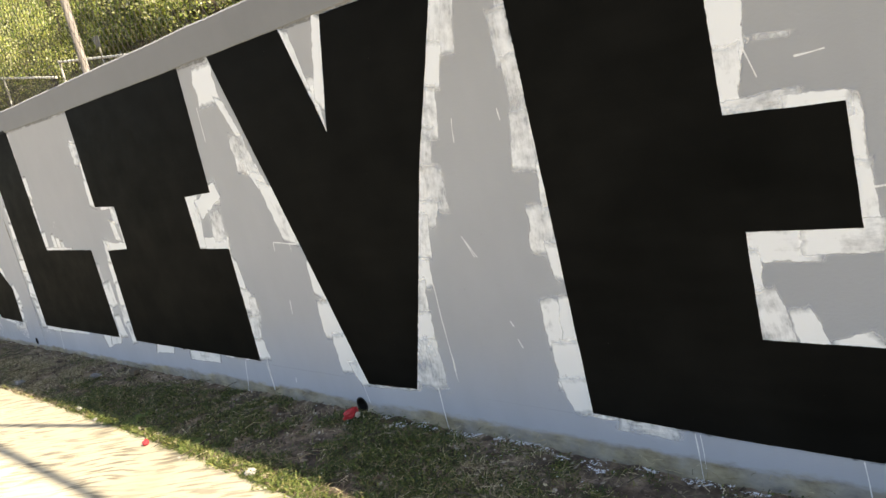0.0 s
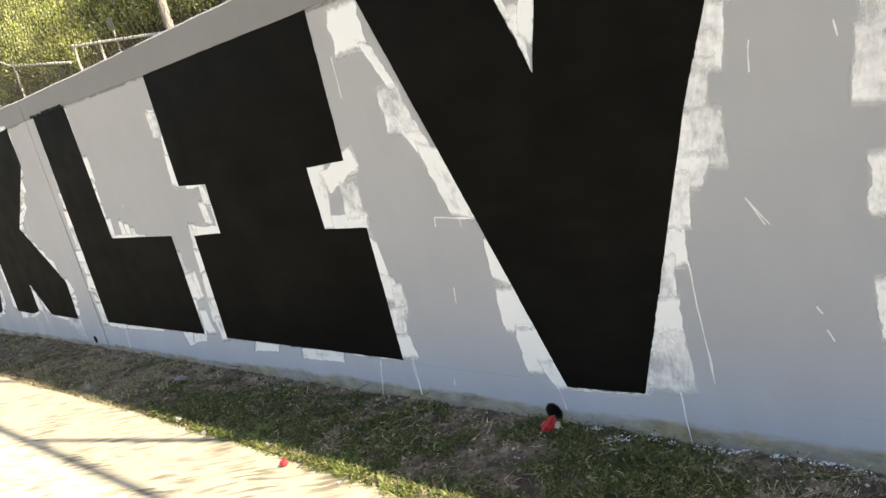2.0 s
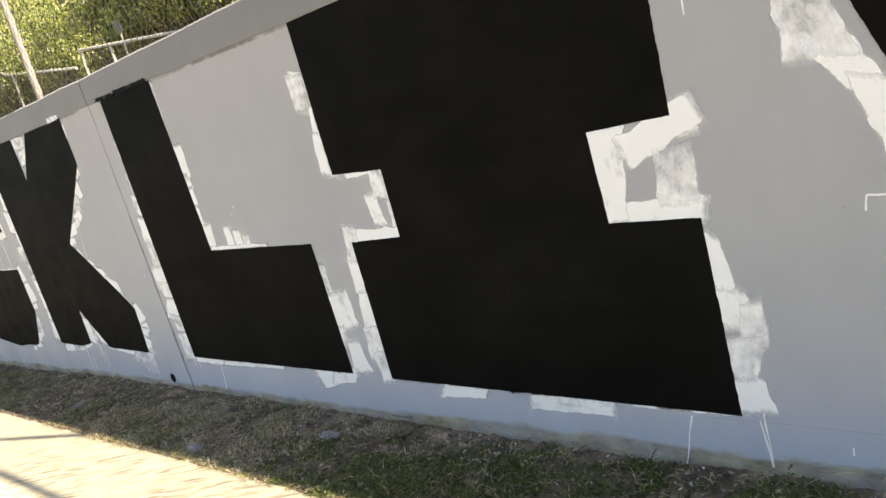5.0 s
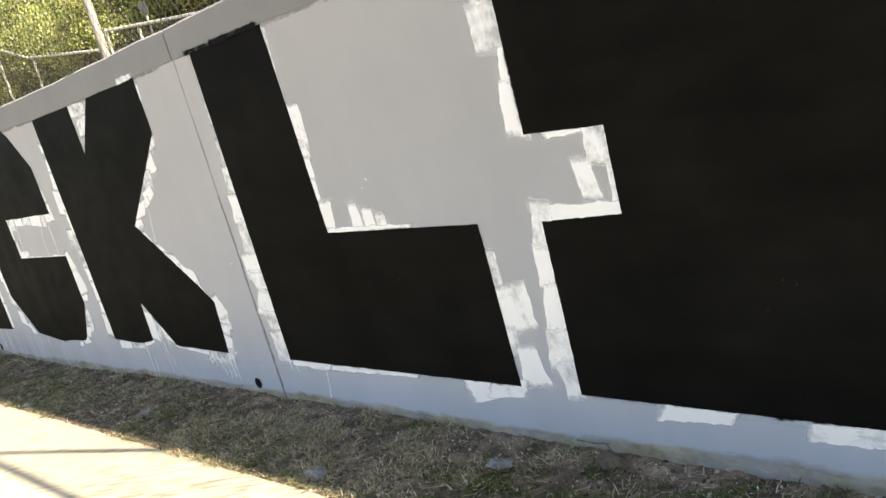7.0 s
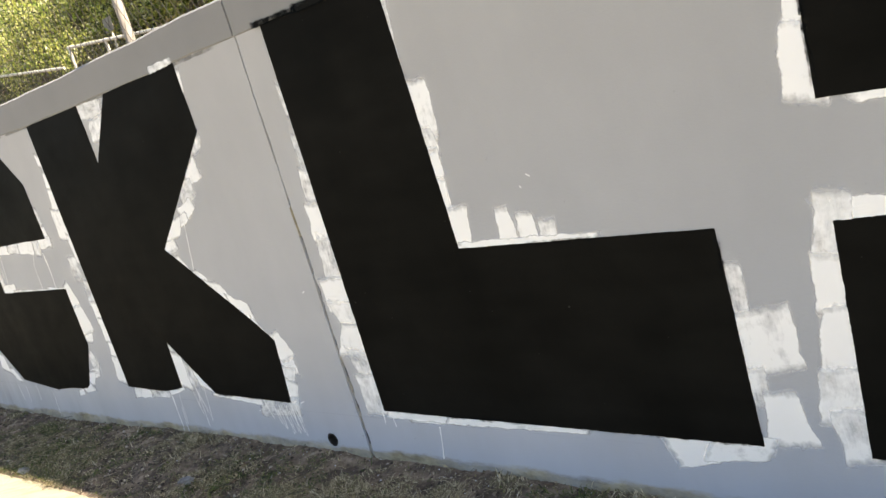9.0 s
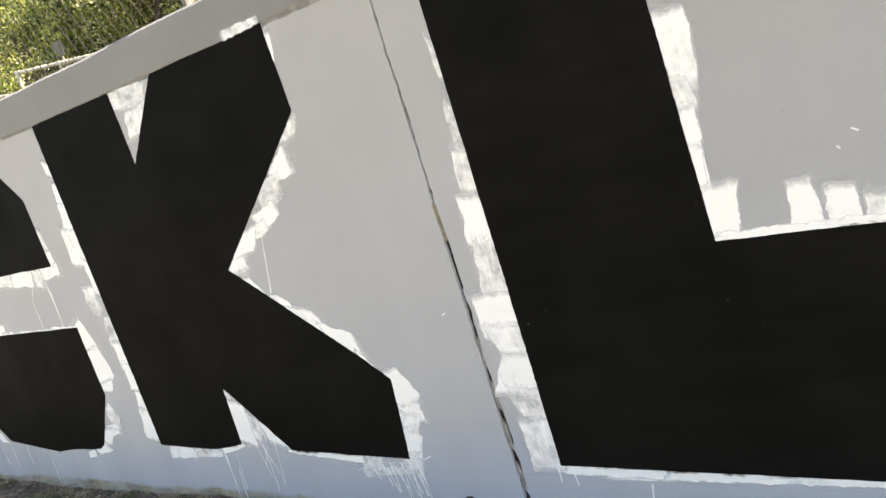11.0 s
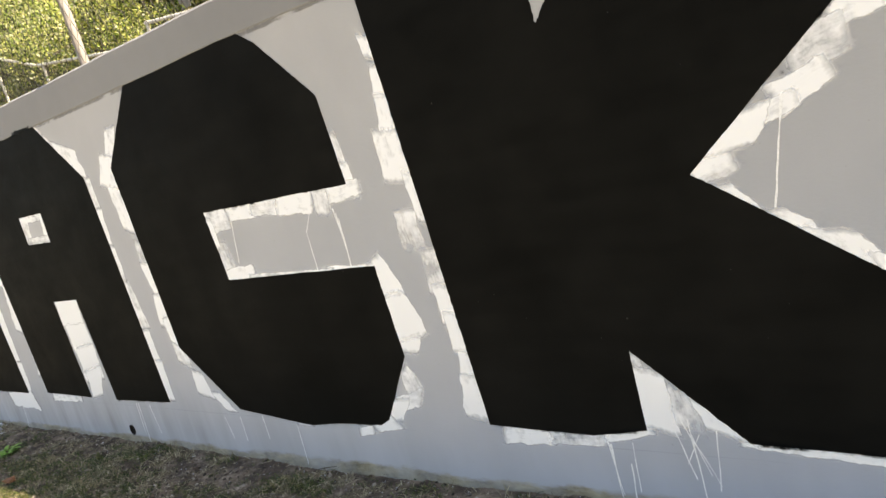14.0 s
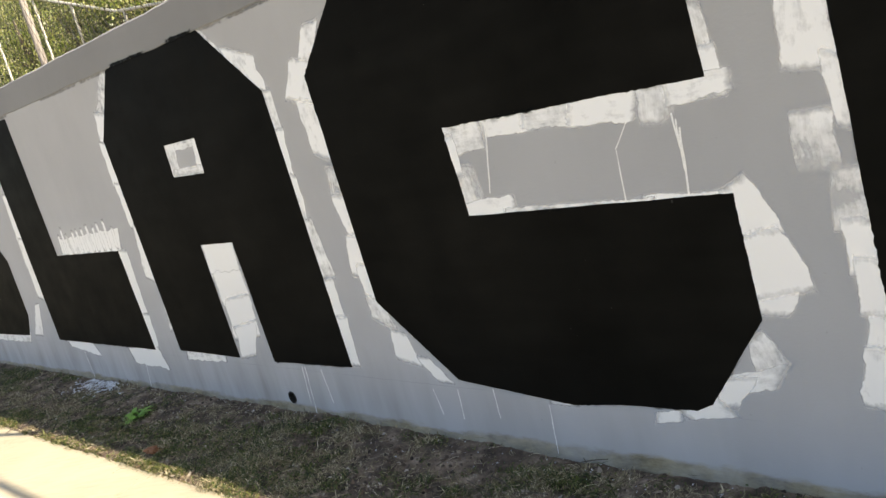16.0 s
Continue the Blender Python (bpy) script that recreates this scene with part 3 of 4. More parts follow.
STROKES_K_RIGHT = [(0.052, 1.792, 0.027, 1.745, 0.085, 0.08, -0.855), (-0.142, 1.613, -0.029, 1.651, 0.081, 0.13, 0.237), (-0.258, 1.523, -0.142, 1.555, 0.106, 0.108, 0.318), (-0.328, 1.419, -0.202, 1.47, 0.108, 0.061, 0.125), (-0.418, 1.369, -0.304, 1.409, 0.053, 0.058, 0.054), (-0.444, 1.388, -0.497, 1.312, 0.125, 0.126, -0.88), (-0.635, 1.24, -0.532, 1.281, 0.074, 0.115, -0.012), (-0.572, 1.184, -0.486, 1.092, 0.087, 0.057, 1), (-0.428, 1.083, -0.313, 0.968, 0.093, 0.098, 1), (-0.28, 1.005, -0.202, 0.885, 0.138, 0.137, 1), (-0.144, 0.862, 0.011, 0.797, 0.107, 0.127, -0.807), (0.005, 0.76, 0.1, 0.653, 0.033, 0.047, -1), (0.094, 2.133, 0.08, 2.048, 0.054, 0.048, -0.184)]
STROKES_K_FOOT = [(0.141, 0.666, 0.209, 0.555, 0.13, 0.137, 0.209), (0.171, 0.582, 0.177, 0.467, 0.147, 0.174, 0.086), (0.163, 0.472, 0.112, 0.358, 0.138, 0.082, -0.284), (0.153, 0.387, 0.112, 0.259, 0.113, 0.096, -0.009), (-0.198, 0.231, 0.148, 0.253, 0.113, 0.116, 0.199), (-0.678, 0.306, -0.2, 0.267, 0.049, 0.051, 0.133), (-1.068, 2.17, -0.808, 2.141, 0.08, 0.117, 0.337), (-0.905, 2.088, -0.96, 1.987, 0.188, 0.099, -0.55)]
STROKES_K_LEFT = [(-1.862, 2.016, -1.856, 1.966, 0.08, 0.083, 0.547), (-1.851, 1.892, -1.868, 1.772, 0.079, 0.095, 0.03), (-1.868, 1.773, -1.883, 1.623, 0.095, 0.127, 0.101), (-1.904, 1.628, -1.919, 1.452, 0.175, 0.165, 0.068), (-1.856, 1.441, -1.837, 1.259, 0.064, 0.071, 0.515), (-1.945, 1.288, -1.944, 1.15, 0.118, 0.137, 0.038), (-1.866, 1.107, -1.868, 0.947, 0.086, 0.144, 0.086), (-1.856, 0.94, -1.858, 0.803, 0.119, 0.116, 0.105), (-1.847, 0.815, -1.847, 0.676, 0.101, 0.108, 0.104), (-1.836, 0.675, -1.851, 0.51, 0.085, 0.117, -0.019), (-1.854, 0.522, -1.869, 0.358, 0.121, 0.16, 0.01)]
STROKES_K_NOTCH = [(-1.734, 0.276, -1.507, 0.281, 0.1, 0.093, 0.27), (-1.489, 0.277, -1.261, 0.281, 0.07, 0.071, 0.253), (-1.043, 0.618, -1.022, 0.453, 0.063, 0.086, 0.246), (-0.992, 0.547, -0.992, 0.348, 0.126, 0.164, 0.221), (-0.883, 0.477, -0.871, 0.355, 0.078, 0.099, 0.516), (-0.792, 0.427, -0.746, 0.339, 0.072, 0.125, 1), (-1.251, 0.29, -1.051, 0.328, 0.054, 0.052, 0.075)]
STROKES_C_BAR = [(-3.46, 1.453, -3.257, 1.453, 0.149, 0.124, 0.075), (-3.211, 1.472, -3.001, 1.461, 0.079, 0.095, -0.324), (-2.998, 1.471, -2.757, 1.45, 0.076, 0.114, -0.074), (-2.771, 1.455, -2.531, 1.439, 0.104, 0.127, 0.242), (-2.428, 1.466, -2.442, 1.377, 0.128, 0.13, -0.144), (-2.373, 1.447, -2.184, 1.452, 0.093, 0.065, 0.044), (-3.45, 1.453, -3.439, 1.318, 0.093, 0.084, 0.288), (-3.413, 1.306, -3.394, 1.145, 0.152, 0.192, 0.009), (-3.454, 1.121, -3.178, 1.129, 0.09, 0.101, -0.038), (-2.543, 1.084, -2.243, 1.067, 0.055, 0.047, -0.167), (-3.201, 1.1, -2.551, 1.078, 0.05, 0.046, 0.273), (-2.237, 1.689, -2.229, 1.548, 0.055, 0.061, 0.623), (-2.227, 1.548, -2.226, 1.432, 0.071, 0.096, 0.121)]
STROKES_C_RIGHT = [(-2.221, 1.095, -2.168, 0.923, 0.105, 0.185, -0.15), (-2.176, 0.924, -2.137, 0.748, 0.165, 0.232, 0.068), (-2.147, 0.771, -2.184, 0.677, 0.19, 0.113, -0.293), (-2.252, 0.553, -2.226, 0.451, 0.053, 0.168, -0.447), (-2.378, 0.385, -2.211, 0.426, 0.07, 0.085, 0.763), (-2.37, 0.401, -2.43, 0.312, 0.129, 0.118, -0.794), (-2.704, 0.228, -2.631, 0.238, 0.048, 0.042, 0.268), (-2.588, 0.268, -2.44, 0.294, 0.07, 0.094, -0.73)]
STROKES_C_LEFT = [(-4.133, 2.112, -4.243, 1.966, 0.106, 0.106, -0.669), (-4.296, 1.974, -4.369, 1.821, 0.13, 0.221, -0.197), (-4.336, 1.815, -4.321, 1.521, 0.146, 0.146, 0.484), (-4.281, 1.417, -4.295, 1.25, 0.11, 0.112, 0.155), (-4.295, 1.274, -4.266, 1.075, 0.118, 0.082, 0.232), (-4.276, 1.064, -4.308, 0.887, 0.133, 0.129, -0.128), (-4.278, 0.907, -4.251, 0.712, 0.1, 0.105, 0.055), (-4.26, 0.724, -4.233, 0.612, 0.096, 0.171, 0.72), (-4.142, 0.538, -4.122, 0.41, 0.106, 0.183, 0.376), (-3.997, 0.405, -3.901, 0.308, 0.064, 0.075, 1), (-3.224, 0.261, -3.134, 0.26, 0.055, 0.048, -0.006)]
STROKES_A_RIGHT = [(-4.803, 2.131, -4.73, 1.96, 0.23, 0.151, 1), (-4.652, 1.891, -4.646, 1.681, 0.116, 0.099, 0.113), (-4.645, 1.679, -4.661, 1.431, 0.108, 0.08, 0.038), (-4.652, 1.426, -4.656, 1.194, 0.103, 0.089, 0.153), (-4.631, 1.19, -4.606, 0.886, 0.097, 0.157, 0.095), (-4.603, 0.835, -4.597, 0.628, 0.093, 0.097, -0.084), (-4.591, 0.618, -4.623, 0.366, 0.111, 0.138, -0.127), (-5.113, 2.334, -4.947, 2.154, 0.055, 0.058, 1)]
STROKES_A_LEFT = [(-6.386, 2.382, -6.627, 2.155, 0.137, 0.173, -0.534), (-6.681, 2.126, -6.755, 1.948, 0.212, 0.15, -0.168), (-6.772, 1.933, -6.786, 1.643, 0.18, 0.167, 0.164), (-6.775, 1.632, -6.762, 1.331, 0.143, 0.144, 0.142), (-6.7, 1.295, -6.773, 0.93, 0.172, 0.212, 0.129), (-6.678, 0.714, -6.706, 0.535, 0.11, 0.13, -0.167), (-6.608, 0.329, -6.067, 0.336, 0.084, 0.085, 0.263)]
STROKES_A_HOLES = [(-5.892, 1.792, -5.504, 1.781, 0.079, 0.085, -0.334), (-5.868, 1.795, -5.894, 1.599, 0.156, 0.126, -0.05), (-5.5, 1.777, -5.536, 1.59, 0.122, 0.129, -0.116), (-5.896, 1.601, -5.507, 1.586, 0.08, 0.08, 0.242), (-5.858, 1.033, -5.5, 1.038, 0.251, 0.222, 0.104), (-5.832, 0.825, -5.497, 0.859, 0.247, 0.148, 0.069), (-5.646, 0.747, -5.668, 0.501, 0.302, 0.342, -0.198), (-5.652, 0.562, -5.723, 0.368, 0.285, 0.16, -0.604)]
STROKES_L_FAR = [(-8.352, 1.251, -7.119, 1.24, 0.158, 0.196, 0.428), (-7.119, 1.142, -7.125, 0.623, 0.146, 0.114, 0.109), (-7.114, 0.624, -7.142, 0.364, 0.134, 0.135, -0.13), (-9.053, 0.365, -8.429, 0.323, 0.104, 0.162, -0.949), (-7.638, 0.279, -7.074, 0.28, 0.139, 0.186, -0.413), (-9.278, 1.808, -9.339, 1.099, 0.206, 0.23, 0.1), (-9.293, 1.374, -9.332, 0.809, 0.227, 0.246, 0.153), (-9.577, 0.729, -9.843, 0.421, 0.091, 0.2, -0.883), (-11.28, 0.377, -10.175, 0.372, 0.12, 0.115, 1)]
STROKES_DRIP = [(6.833, 0.723, 6.844, 0.222, 0.02), (6.684, 0.173, 6.685, -0.059, 0.017), (5.07, 0.18, 5.08, -0.01, 0.028), (7.21, 1.45, 7.19, 1.35, 0.013), (7.11, 0.92, 7.15, 0.84, 0.012), (8.49, 1.48, 8.52, 1.38, 0.006), (8.07, 0.13, 8.07, -0.09, 0.012), (8.09, 0.13, 8.09, -0.02, 0.009), (8.66, 0.12, 8.67, -0.01, 0.009), (5.56, 0.97, 5.79, 0.95, 0.018), (5.56, 0.97, 5.55, 0.92, 0.023), (5.72, 0.96, 5.72, 0.91, 0.023), (4.8, 0.17, 4.72, -0.07, 0.017), (5.09, 0.21, 5.08, -0.01, 0.021), (6.06, 0.12, 6.08, 0.02, 0.011), (1.21, 0.2, 1.17, 0.03, 0.023)]
STROKES_DRIP2 = [(-0.88, 0.38, -0.88, 0.06, 0.023), (-0.91, 0.38, -0.81, 0.12, 0.017), (-1.23, 0.26, -1.24, 0, 0.02), (-1.16, 0.18, -1.18, 0, 0.015), (-0.16, 0.26, -0.12, 0.16, 0.013), (-0.08, 0.24, -0.06, 0.13, 0.014), (-0.03, 0.25, -0.02, 0.1, 0.014), (0.04, 0.25, 0.04, 0.08, 0.013), (0.09, 0.25, 0.09, 0.08, 0.016), (0.13, 0.25, 0.13, 0.09, 0.013), (0.84, 0.26, 0.84, 0.19, 0.01), (0.9, 0.26, 0.91, 0.18, 0.01), (-0.32, 1.44, -0.41, 1.1, 0.015), (-3.203, 1.492, -3.274, 1.197, 0.016), (-2.561, 1.381, -2.627, 1.295, 0.012), (-2.627, 1.295, -2.636, 1.097, 0.012), (-2.384, 1.380, -2.378, 1.258, 0.02), (-2.365, 1.328, -2.385, 1.088, 0.02), (-2.373, 1.358, -2.380, 1.183, 0.014)]
STROKES_DRIP4 = [(-0.06, 0.22, -0.03, 0.1, 0.014), (-0.01, 0.22, 0.03, 0.12, 0.012), (0.01, 0.22, 0.03, 0.07, 0.014), (0.05, 0.22, 0.08, 0.09, 0.013), (0.07, 0.22, 0.11, 0.1, 0.013), (0.11, 0.22, 0.14, 0.09, 0.013), (0.14, 0.22, 0.15, 0.07, 0.013)]
STROKES_DRIP3 = [(-1.24, 0.27, -1.23, 0.04, 0.011), (-1.13, 0.27, -1.15, 0.06, 0.008), (-0.93, 0.48, -0.94, 0.31, 0.009), (-0.94, 0.33, -0.9, 0.14, 0.011), (-0.85, 0.32, -0.92, 0.2, 0.007), (-0.88, 0.32, -0.84, 0.16, 0.009), (-0.78, 0.34, -0.82, 0.1, 0.007), (-5.11, 0.31, -5.14, -0.04, 0.031), (-5.14, 0.31, -5.17, 0.06, 0.026), (-4.95, 0.3, -4.92, 0.09, 0.018), (-4, 0.25, -3.97, 0.11, 0.013), (-3.82, 0.26, -3.83, 0.1, 0.013), (-3.58, 0.28, -3.58, 0.13, 0.011), (-7.42, 0.27, -7.5, -0.04, 0.055), (-8.73, 0.29, -8.71, 0.01, 0.075), (-3.26, 0.23, -3.28, -0.01, 0.013)]


def stroke(ax, az, bx, bz, w0, w1, slant, depth, name="paint_patch", mat=MAT_WHITE, wobble=0.1):
    """One brush stroke of thin paint on the wall, from a to b, its ends cut at a slant."""
    a, b = Vector((ax, az)), Vector((bx, bz))
    along = (b - a).normalized()
    if mat is MAT_WHITE:
        a, b, w0, w1 = a - along * 0.05, b + along * 0.05, w0 + 0.019, w1 + 0.019
    elif mat is MAT_FUZZ:
        w0, w1 = w0 + 0.01, w1 + 0.01
    across = Vector((-along.y, along.x))
    length = (b - a).length
    n = max(6, int(length / 0.025))
    bm = bmesh.new()
    metres, rim = bm.loops.layers.uv.new("metres"), bm.loops.layers.uv.new("rim")
    seed = ax * 13.7 + az * 5.1
    rows, co = [], {}
    for i in range(n + 1):
        f = i / n
        width = w0 + (w1 - w0) * f
        w = [width / 2 * (1 + wobble * 2 * noise.noise((f * length * 14, seed, side))) for side in (0.0, 9.0)]
        mid = a + (b - a) * f
        if name == "paint_drip":
            mid += across * 0.004 * noise.noise((f * length * 9, seed, 4.0))
        row = []
        for k in range(4):
            u = k / 3
            p = mid + across * (-w[0] + (w[0] + w[1]) * u) + along * (u - 0.5) * width * slant
            v = bm.verts.new((p.x, -depth, p.y))
            co[v] = ((u - 0.5) * width, f * length, min(u, 1 - u) * width, min(f, 1 - f) * length)
            row.append(v)
        rows.append(row)
    for r0, r1 in zip(rows, rows[1:]):
        for k in range(3):
            face = bm.faces.new((r0[k], r0[k + 1], r1[k + 1], r1[k]))
            for loop in face.loops:
                c = co[loop.vert]
                loop[metres].uv, loop[rim].uv = c[:2], c[2:]
    return part(name, bm, mat, wall_right if ax > JOINT else wall_left)


coats = [0]


def next_depth():
    """Each coat lies a hair above the one before."""
    coats[0] += 1
    return 0.0002 + coats[0] % 8 * 0.0002 + coats[0] * 0.0000001


brush = random.Random(21)
for group in (STROKES_V_RIGHT, STROKES_V_LEFT, STROKES_E_LEFT, STROKES_E_RIGHT, STROKES_E_FOOT, STROKES_I_RIGHT, STROKES_I_LEFT, STROKES_L_RIGHT, STROKES_L_INNER, STROKES_L_CORNER, STROKES_L_LEFT, STROKES_K_RIGHT, STROKES_K_FOOT, STROKES_K_LEFT, STROKES_K_NOTCH, STROKES_C_BAR, STROKES_C_RIGHT, STROKES_C_LEFT, STROKES_A_RIGHT, STROKES_A_LEFT, STROKES_A_HOLES, STROKES_L_FAR):
    for ax, az, bx, bz, w0, w1, slant in group:
        stroke(ax, az, bx, bz, w0, w1, slant, next_depth())

for group in (STROKES_DRIP, STROKES_DRIP2, STROKES_DRIP3, STROKES_DRIP4):
    for ax, az, bx, bz, width in group:
        thin = min(0.0065, max(0.004, width * 0.4))
        stroke(ax, az, bx, bz, thin, thin, 0, 0.0017 + next_depth() * 0.08, "paint_drip", MAT_DRIP, 0.7)

SCUFFS = [(0.31, 0.185, 0.345, 0.168, 0.016), (0.32, 0.165, 0.36, 0.16, 0.01), (7.13, 0.1, 7.19, 0.095, 0.008), (7.15, 0.08, 7.17, 0.075, 0.008), (7.28, 0.055, 7.36, 0.05, 0.014), (7.31, 0.04, 7.39, 0.02, 0.012), (7.33, 0.03, 7.36, 0.01, 0.01), (7.4, 0.06, 7.48, 0.055, 0.008), (7.54, 0.06, 7.6, 0.06, 0.007), (-0.29, 1.285, -0.29, 1.265, 0.012), (2.02, 1.43, 2.025, 1.42, 0.012)]
for ax, az, bx, bz, width in SCUFFS:
    stroke(ax, az, bx, bz, width, width, 0, next_depth(), "scuff", MAT_SCUFF)

# thin flicks of white paint thrown off the brush
FLICKS = [(7.466, 1.452, 7.472, 1.403), (7.272, 0.548, 7.287, 0.522), (7.293, 0.464, 7.31, 0.423), (5.135, 1.826, 5.124, 1.62), (8.638, 1.42, 8.727, 1.426), (8.8, 1.012, 8.842, 1.017), (7.098, 0.939, 7.166, 0.839), (5.373, 0.106, 5.37, 0.075), (5.557, 0.612, 5.545, 0.528), (2.067, 1.294, 2.085, 1.283), (0.522, 0.903, 0.54, 0.913), (2.025, 1.254, 2.032, 1.244), (0.18, 0.27, 0.22, 0.285), (-0.2, 0.22, -0.25, 0.2)]
for ax, az, bx, bz in FLICKS:
    stroke(ax, az, bx, bz, 0.005, 0.005, 0, next_depth(), "paint_fleck", MAT_DRIP, 0.6)

# a comb of short dabs over a letter's foot
for i in range(11):
    x = -8.35 + 0.115 * i
    stroke(x + brush.gauss(0, 0.01), 1.2, x + brush.gauss(0, 0.02), 1.36 + brush.gauss(0, 0.025), 0.05, 0.04, 0, next_depth())

# rolled black paint that skipped over the lower edges of the letters
for outlines in LETTERS.values():
    for (x0, z0), (x1, z1) in zip(outlines[0], outlines[0][1:] + outlines[0][:1]):
        length = math.hypot(x1 - x0, z1 - z0)
        level = abs(z1 - z0) / length < 0.5
        done = 0.02
        while length > 0.2 and done < length - 0.06:
            run = min(brush.uniform(0.1, 0.35), length - done)
            if brush.random() < (0.85 if level and max(z0, z1) < 0.5 else 0.1):
                fa, fb = done / length, (done + run) / length
                wide = brush.uniform(0.006, 0.018)
                stroke(x0 + (x1 - x0) * fa, z0 + (z1 - z0) * fa, x0 + (x1 - x0) * fb, z0 + (z1 - z0) * fb, wide, wide, 0, 0.00193 + 0.00004 * (coats[0] % 3), "roller_edge", MAT_FUZZ)
                coats[0] += 1
            done += run

# black paint carried a little way onto the band above some letters
for ax, bx, wide in ((0.78, 1.16, 0.035), (1.08, 1.62, 0.045), (-6.3, -5.75, 0.03), (-5.5, -5.14, 0.035)):
    stroke(ax, curve_at(BAND, ax) + 0.004, bx, curve_at(BAND, bx) + 0.002, wide, wide * 0.8, 0.1, 0.0076 + 0.00004 * (coats[0] % 3), "roller_edge", MAT_FUZZ)
    coats[0] += 1
stroke(-0.12, curve_at(BAND, -0.05) + 0.012, 0.06, curve_at(BAND, 0.05) + 0.012, 0.04, 0.03, 0, 0.0076)

# blots of black paint where the roller slipped past a letter's edge
for ax, az, bx, bz in ((-0.023, 1.737, -0.010, 1.698), (-0.329, 1.502, -0.292, 1.466), (-0.289, 1.509, -0.273, 1.477)):
    stroke(ax, az, bx, bz, 0.022, 0.014, 0.2, 0.00195 + 0.00004 * (coats[0] % 3), "roller_edge", MAT_FUZZ)
    coats[0] += 1

# dark stains along the lower part of the open joint
for z0, z1, wide in ((0.02, 0.3, 0.02), (0.26, 0.62, 0.016), (0.6, 0.9, 0.022), (0.95, 1.22, 0.018), (1.36, 1.6, 0.012)):
    stroke(JOINT - 0.026, z0, JOINT - 0.024, z1, wide, wide * 0.7, 0, next_depth(), "grime", MAT_GRIME)

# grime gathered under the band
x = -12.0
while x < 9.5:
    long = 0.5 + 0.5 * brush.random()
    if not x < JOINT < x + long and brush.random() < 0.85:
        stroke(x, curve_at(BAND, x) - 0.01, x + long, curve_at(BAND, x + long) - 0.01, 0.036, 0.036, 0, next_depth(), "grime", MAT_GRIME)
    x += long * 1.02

# drain pipes through the wall
for hx, hz, wide in HOLES:
    bm = bmesh.new()
    n = 18
    rings = [[bm.verts.new((x, y, z)) for x, z in circle(hx, hz, r, n)] for y, r in ((-0.004, wide + 0.002), (-0.004, wide - 0.006), (0.2, wide - 0.006))]
    for a, b in zip(rings, rings[1:]):
        for i in range(n):
            bm.faces.new((a[i], a[(i + 1) % n], b[(i + 1) % n], b[i]))
    bm.faces.new(rings[-1])
    tagged(part("drain_pipe", bm, MAT_HOLE), "dark weep pipe mouth low in the grey wall", "drain pipe", "weep pipes along the wall")

# ---- ground ----
EDGE = [(-40, -0.97), (-9, -0.92), (-5, -0.86), (-2, -0.785), (0.5, -0.772), (3, -0.752), (4.5, -0.765), (6, -0.81), (7, -0.86), (20, -0.95)]


def strip_height(x, y):
    """Height of the soil between the slab's edge and the wall's foot."""
    e = curve_at(EDGE, x)
    f = min(1.0, max(0.0, (y - e) / (0 - e)))
    lumps = 0.018 * noise.noise((x * 2.3, y * 2.3, 0)) + 0.012 * noise.noise((x * 8, y * 8, 0)) + 0.01 * noise.noise((x * 22, y * 22, 0)) + 0.007 * noise.noise((x * 55, y * 55, 0))
    if y < e:
        return -0.5 * (e - y)
    return 0.0 + f * curve_at(FOOT, x) + lumps * min(1, f * 4 + 0.2) + 0.004


verts, faces = [], []
xs, ys = np.arange(-12, 10.01, 0.018), np.linspace(0, 1, 46)
for x in xs:
    e = curve_at(EDGE, x) - 0.1
    for f in ys:
        y = e + (0.1 - e) * f
        verts.append((x, y, strip_height(x, y)))
n = len(ys)
for i in range(len(xs) - 1):
    for j in range(n - 1):
        faces.append((i * n + j, (i + 1) * n + j, (i + 1) * n + j + 1, i * n + j + 1))
strip = raw_mesh("soil_strip", verts, faces, MAT_SOIL)
for p in strip.data.polygons:
    p.use_smooth = True
tagged(strip, "bare brown soil strip along the wall foot", "soil", "", "structure")

bm = bmesh.new()
bmesh.ops.create_grid(bm, x_segments=2, y_segments=2, size=2000, matrix=Matrix.Translation((0, 0, -0.16)))
tagged(part("ground", bm, MAT_HILL), "dry earth ground reaching to the horizon", "ground", "", "structure")

# concrete slabs between expansion joints, each with a slightly broken edge towards the soil
JOINTS = [-40, -20, -12.4, -9.0, -5.6, -2.2, 1.2, 4.55, 7.9, 11.3, 20]
pave = new("pavement")
tagged(pave, "sunlit broomed concrete pavement beside the strip", "pavement", "", "structure")
for x0, x1 in zip(JOINTS, JOINTS[1:]):
    bm = bmesh.new()
    rim = []
    steps = max(2, int((x1 - x0) / 0.05))
    for i in range(steps + 1):
        x = x0 + 0.006 + (x1 - x0 - 0.012) * i / steps
        rim.append((x, curve_at(EDGE, x) + 0.02 * noise.noise((x * 3, 1, 5)) + 0.012 * noise.noise((x * 13, 1, 5))))
    rim += [(x1 - 0.006, -7.0), (x0 + 0.006, -7.0)]
    top = bm.faces.new([bm.verts.new((x, y, 0.0)) for x, y in rim])
    made = bmesh.ops.extrude_face_region(bm, geom=[top])["geom"]
    for v in made:
        if isinstance(v, bmesh.types.BMVert):
            v.co.z = -0.15
    part("slab", bm, MAT_SLAB, pave)

# ---- land behind the wall ----
def hill_height(x, y):
    return curve_at(TOP, x) - 0.12 + max(0.0, y - 0.3) * 0.13 + max(0.0, y - 8.0) * 0.4 + 0.12 * noise.noise((x * 0.5, y * 0.5, 3)) * min(1, y / 2)


